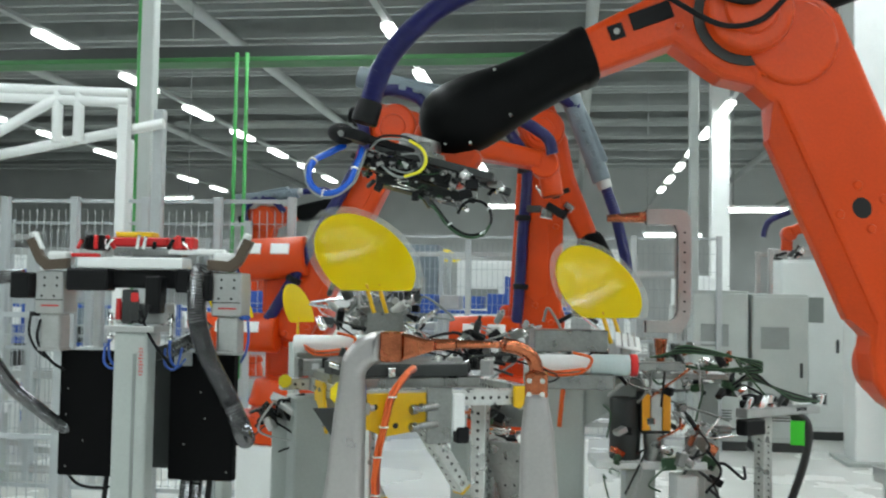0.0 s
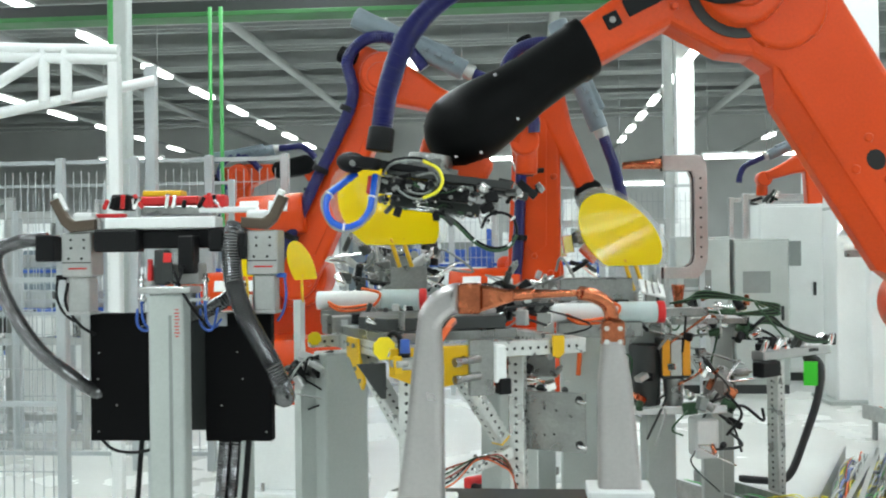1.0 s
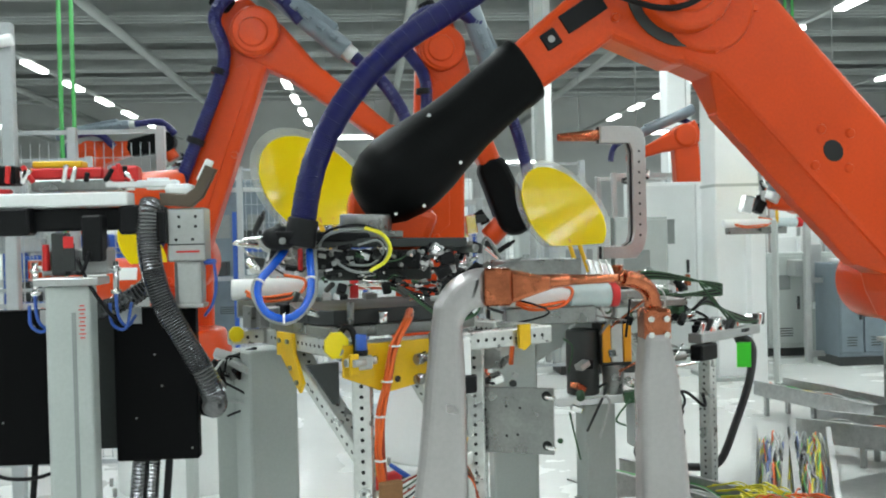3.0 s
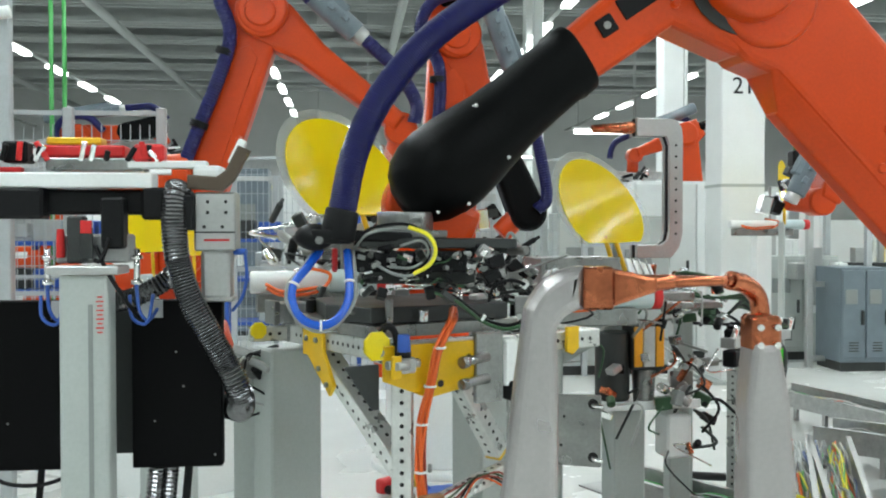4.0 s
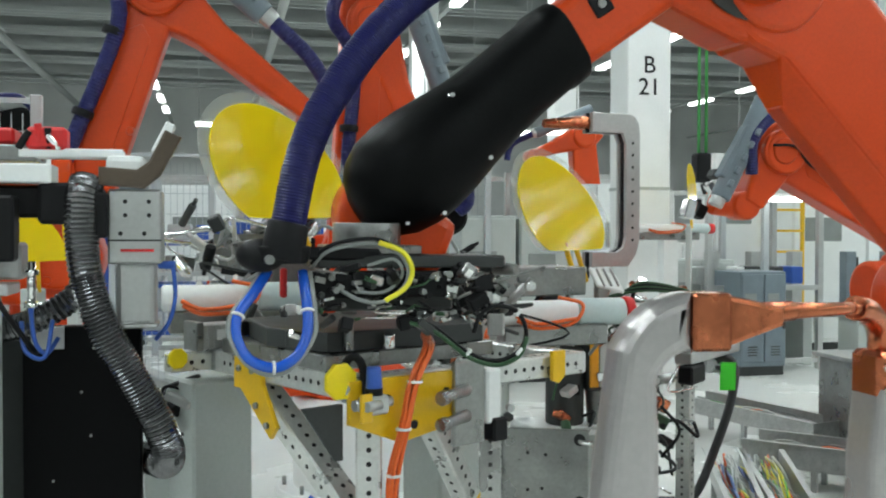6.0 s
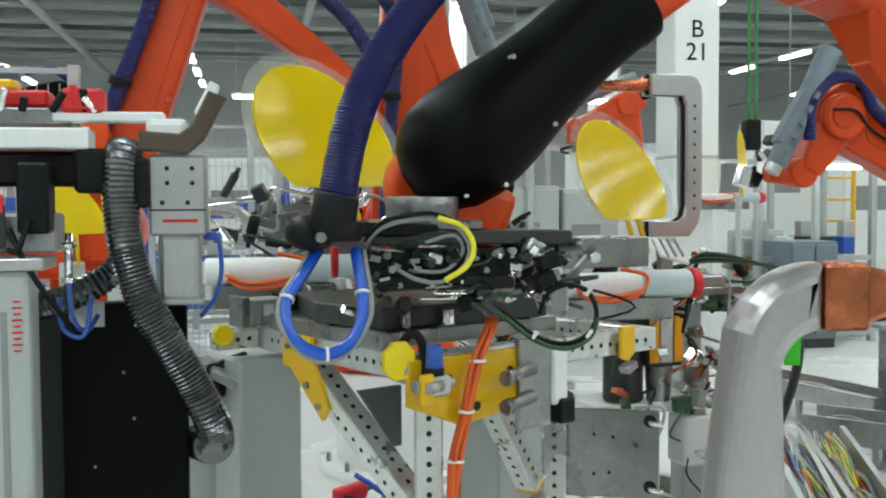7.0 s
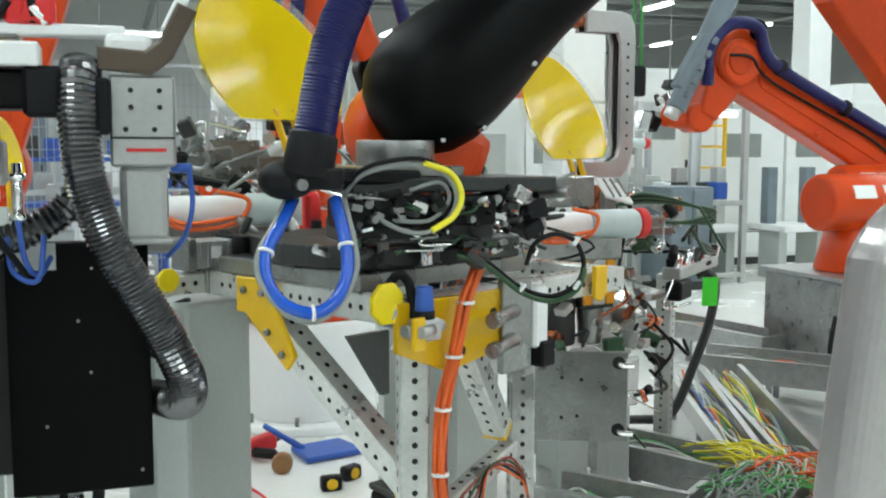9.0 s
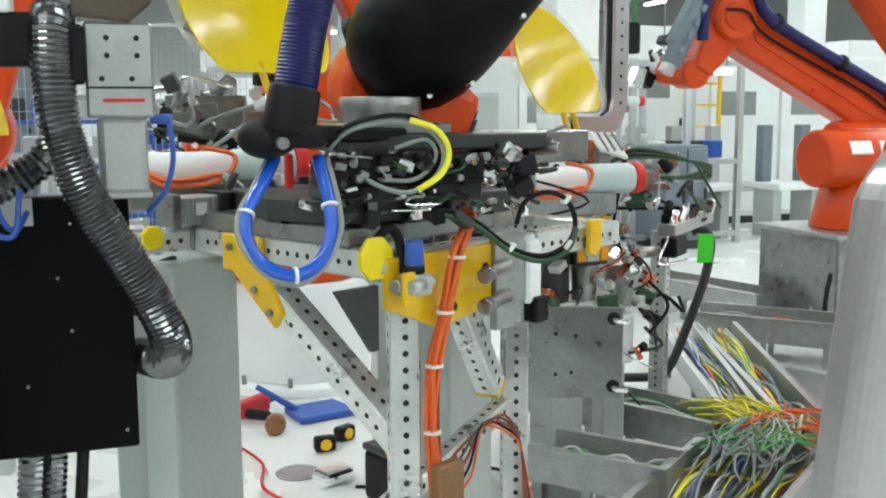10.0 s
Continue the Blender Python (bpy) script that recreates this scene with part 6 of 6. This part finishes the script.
def cabinet(x, y, w, d, h, mat, doors, label):
    g = thing("cabinet", label, "cabinet", pose(x, y, 0), "control cabinets")
    part("body", made(box, (0, 0, h / 2 + 0.05), (w, d, h - 0.1), bevel=0.008), mat, g)
    part("plinth", made(box, (0, 0, 0.05), (w * 0.96, d * 0.94, 0.1)), DGREY, g)
    for i in range(doors):
        dw = w / doors
        dx = -w / 2 + dw * (i + 0.5)
        p = part("door", made(box, (dx, -d / 2 - 0.012, h / 2 + 0.06), (dw - 0.02, 0.024, h - 0.18), bevel=0.006), mat, g)
        part("handle", made(box, (dx + dw * 0.36, -d / 2 - 0.035, h * 0.52), (0.03, 0.03, 0.16), bevel=0.006), DGREY, p)
        if doors < 3:
            part("screen", made(box, (dx - dw * 0.1, -d / 2 - 0.027, h * 0.72), (dw * 0.5, 0.01, h * 0.14), bevel=0.004), CABLE_GY, p)
        for k in range(4):
            part("vent_slot", made(box, (dx, -d / 2 - 0.0255, h * 0.20 + 0.03 * k), (dw * 0.4, 0.006, 0.012)), DGREY, p)


cabinet(1.62, 11.6, 0.6, 0.5, 1.75, GREY, 1, "grey control cabinet with small screen behind the fence")
cabinet(2.26, 11.6, 0.6, 0.5, 1.72, GREY, 1, "grey control cabinet with small screen behind the fence")
cabinet(3.25, 12.75, 1.5, 0.5, 2.15, WHITE, 2, "white machine cabinet in front of a distant robot")
cabinet(4.5, 12.6, 0.9, 0.6, 1.25, GREY, 2, "low grey machine cabinet")
cabinet(4.75, 11.6, 0.55, 0.6, 1.15, PIPEGREY, 2, "low blue grey machine cabinet")
for i in range(4):
    cabinet(6.9 + 1.12 * i, 13.6, 1.1, 0.6, 2.25, WHITE, 1, "tall white switch cabinet in a row")
cabinet(5.55, 13.5, 0.8, 0.6, 2.6, WHITE, 1, "tall white cabinet with open shelf")


def ladder(x, y):
    g = thing("ladder", "yellow steel ladder beside the white cabinets", "ladder", pose(x, y, 0))
    for dx in (-0.2, 0.2):
        part("rail", made(box, (dx, 0, 1.15), (0.04, 0.05, 2.3), bevel=0.004), YELLOW, g)
    for i in range(8):
        part("rung", made(box, (0, 0, 0.25 + 0.27 * i), (0.38, 0.04, 0.03), bevel=0.004), YELLOW, g)


ladder(6.1, 13.0)


def rack(x, y, w, h):
    g = thing("storage_rack", "blue steel rack with grey shelves and bins", "rack", pose(x, y, 0), "storage racks")
    for dx in (-w / 2, w / 2):
        for dy in (-0.25, 0.25):
            part("upright", made(box, (dx, dy, h / 2), (0.05, 0.05, h), bevel=0.004), BLUE, g)
    for z in (0.5, 1.0, 1.45):
        part("shelf", made(box, (0, 0, z), (w - 0.05, 0.55, 0.04), bevel=0.004), BLUE, g)
    rnd = random.Random(int(x * 10))
    for z in (0.52, 1.02, 1.47):
        for k in range(int(w / 0.3)):
            if rnd.random() < 0.75:
                part("bin", made(box, (-w / 2 + 0.18 + 0.3 * k, 0, z + 0.1), (0.25, 0.4, rnd.uniform(0.12, 0.24)), bevel=0.01), (BLUE, GREY, ALU, BLUE, DGREY)[rnd.randrange(5)], g)


rack(-1.55, 12.6, 1.5, 1.9)
rack(-0.1, 13.4, 1.4, 1.7)
rack(-3.6, 10.6, 1.2, 1.5)
rack(-6.0, 11.5, 1.6, 1.9)

# white low machine tables in the distance, to the east
for i, (x, y) in enumerate(((5.2, 12.2), (6.9, 12.0), (-5.4, 7.9), (-6.8, 7.4))):
    g = thing("machine_table", "long white machine table with grey posts", "machine", pose(x, y, 0), "machine tables")
    part("top", made(box, (0, 0, 0.62), (1.3, 0.7, 0.08), bevel=0.01), WHITE, g)
    for dx in (-0.55, 0.0, 0.55):
        part("post", made(box, (dx, 0, 0.29), (0.12, 0.4, 0.58), bevel=0.006), GREY, g)
        part("upright", made(box, (dx, 0.1, 1.0), (0.14, 0.14, 0.7), bevel=0.006), (ALU, PIPEGREY, GREY)[i % 3], g)


rnd = random.Random(44)
for i in range(26):
    x, y = -12 + 1.05 * i + rnd.uniform(-0.3, 0.3), rnd.uniform(15.5, 21)
    cabinet(x, y, rnd.uniform(0.6, 1.2), 0.6, rnd.uniform(1.2, 2.9), (WHITE, GREY, WHITE, PIPEGREY, WHITE, WHITE)[i % 6], 1 + i % 2, ("white", "light grey", "white", "blue grey", "white", "white")[i % 6] + " machine cabinet in the far hall")


def machine_frame(x, y, w, h):
    g = thing("machine_cell", "open grey profile frame with glazed panels in the far hall", "machine", pose(x, y, 0), "machine frames")
    for dx in (-w / 2, 0, w / 2):
        for dy in (-0.5, 0.5):
            part("post", made(box, (dx, dy, h / 2), (0.07, 0.07, h), bevel=0.004), (ALU, FENCE)[dx == 0], g)
    for z in (0.1, h * 0.45, h - 0.04):
        for dy in (-0.5, 0.5):
            part("rail", made(box, (0, dy, z), (w, 0.06, 0.06), bevel=0.004), ALU, g)
    for dx in (-w / 4, w / 4):
        part("panel", made(box, (dx, 0.46, h * 0.25), (w * 0.42, 0.02, h * 0.34)), WHITE, g)
    for k in range(6):
        part("block", made(box, (-w / 2 + w * (k + 0.5) / 6, rnd.uniform(-0.3, 0.3), h * 0.45 + 0.03 + 0.1), (rnd.uniform(0.1, 0.25), 0.3, 0.2), bevel=0.01), (STEEL, DGREY, WHITE, BLUE, ALU)[rnd.randrange(5)], g)


for x, y, w, h in ((-6.4, 9.0, 2.0, 2.2), (-5.0, 13.8, 2.4, 2.4), (-1.9, 15.0, 2.2, 2.3), (0.6, 13.0, 1.6, 2.0), (3.9, 15.2, 2.2, 2.4), (5.0, 12.2, 1.4, 2.1), (-8.5, 8.0, 2.0, 2.3), (-4.6, 8.6, 1.2, 2.0)):
    machine_frame(x, y, w, h)
for x, y, z in ((2.6, 14.2, 2.9), (3.9, 16.0, 3.1), (-1.0, 17.0, 3.2), (4.9, 11.4, 1.95), (-6.0, 14.0, 3.0), (1.6, 16.5, 2.7)):
    g = thing("work_lamp", "white strip lamp over a far work cell", "lamp", pose(x, y, z), "work lamps")
    part("tube", made(box, (0, 0, 0), (0.9, 0.08, 0.05), bevel=0.01), LAMPGLOW, g)
    part("housing", made(box, (0, 0, 0.045), (0.95, 0.12, 0.035), bevel=0.006), WHITE, g)
    for dx in (-0.4, 0.4):
        part("hanger", made(cyl, (dx, 0, 0.06), (dx, 0, 8.46 - z), 0.008, None, 6), BEAM, g)


# ---- roof: beams, lamp rails, pipes ----
tagged(mesh_ob("crane_beam", made(box, (0, 11.2, 4.43), (40, 0.30, 0.14), bevel=0.006), DGREY), "dark steel crane beam across the hall", "beam", kind="structure")
tagged(mesh_ob("crane_flange", made(box, (0, 11.12, 4.32), (40, 0.34, 0.05), bevel=0.006), GREEN_D), "green painted beam flange", "beam", kind="structure")
for i in range(9):
    y = 2.2 + 5.0 * i
    g = thing("roof_beam", "grey steel roof beam with ribs", "beam", pose(0, y, 0), "roof beams", "structure")
    part("web", made(box, (0, 0, 7.95), (62, 0.05, 0.9)), BEAM, g)
    part("flange", made(box, (0, 0, 7.46), (62, 0.3, 0.06)), BEAM, g)
for i in range(44):
    y = 4.6 + 0.835 * i
    tagged(mesh_ob("purlin", made(box, (0, y, 6.95 + 0.1 * (i % 3)), (62, 0.09, 0.12)), BEAM), "thin grey purlin under the roof", "purlin", kind="structure")
for x in (-12.0, -6.6, 0.3, 6.3):
    tagged(mesh_ob("pipe_run", made(cyl, (x, -12, 6.6), (x, 46, 6.6), 0.11, None, 12), BEAM), "long grey supply pipe under the roof", "pipe", kind="structure")
for rx in LIGHT_ROWS:
    tagged(mesh_ob("lamp_rail", made(box, (rx, 16, LAMP_Z + 0.085), (0.12, 60, 0.07)), BEAM), "grey lamp carrier rail", "rail", kind="structure")
for x, y, z0, z1, r in ((-4.55, 10.0, 0, 6.5, 0.055), (-3.72, 10.6, 0.0, 4.3, 0.022), (-3.60, 10.6, 0.0, 4.3, 0.022), (3.66, 10.7, 2.35, 8.4, 0.016), (3.74, 10.7, 2.35, 8.4, 0.016)):
    tagged(mesh_ob("green_pipe", made(cyl, (x, y, z0), (x, y, z1), r, None, 12), GREEN), "green vertical supply pipe", "pipe", "green pipes")
tagged(mesh_ob("pipe_bracket", made(box, (3.70, 10.72, 2.24), (0.16, 0.16, 0.3), bevel=0.02), RUBBER), "black junction box under green pipes", "junction box")

for rx in LIGHT_ROWS:
    for i in range(16):
        tagged(mesh_ob("ceiling_lamp", made(box, (rx, -10 + 3.3 * i, LAMP_Z), (0.2, 1.5, 0.08)), LAMPGLOW), "long white ceiling lamp", "lamp", "rows of ceiling lamps")


def motions():
    walk(link_arm, [(t, link_pose(a)) for t, a in LINK_ROWS])
    walk(forearm, [(t, fore_pose(x, z, a)) for t, x, z, a in FORE_ROWS])
    for la, fa, sz, ln, rs in ((link_a, fore_a, 1.45, 1.5, A_ROWS), (link_b, fore_b, 1.45, 1.4, B_ROWS)):
        walk(la, [(t, bg_link(sz, a)) for t, a, f in rs])
        walk(fa, [(t, bg_fore(sz, a, ln, f)) for t, a, f in rs])
    rows = {t: hose_points(t) for t in HOSE}
    for i, o in enumerate(hose_parts):
        walk(o, [(t, Matrix.Translation((p[i] + p[i + 1]) / 2) @ frame_of(p[i + 1] - p[i])) for t, p in rows.items()])
    walk(cuff, [(t, Matrix.Translation(p[0]) @ frame_of(p[1] - p[0])) for t, p in rows.items()])
    walk(hose_end, [(t, Matrix.Translation(p[-1]) @ frame_of(p[-1] - p[-2])) for t, p in rows.items()])


motions()
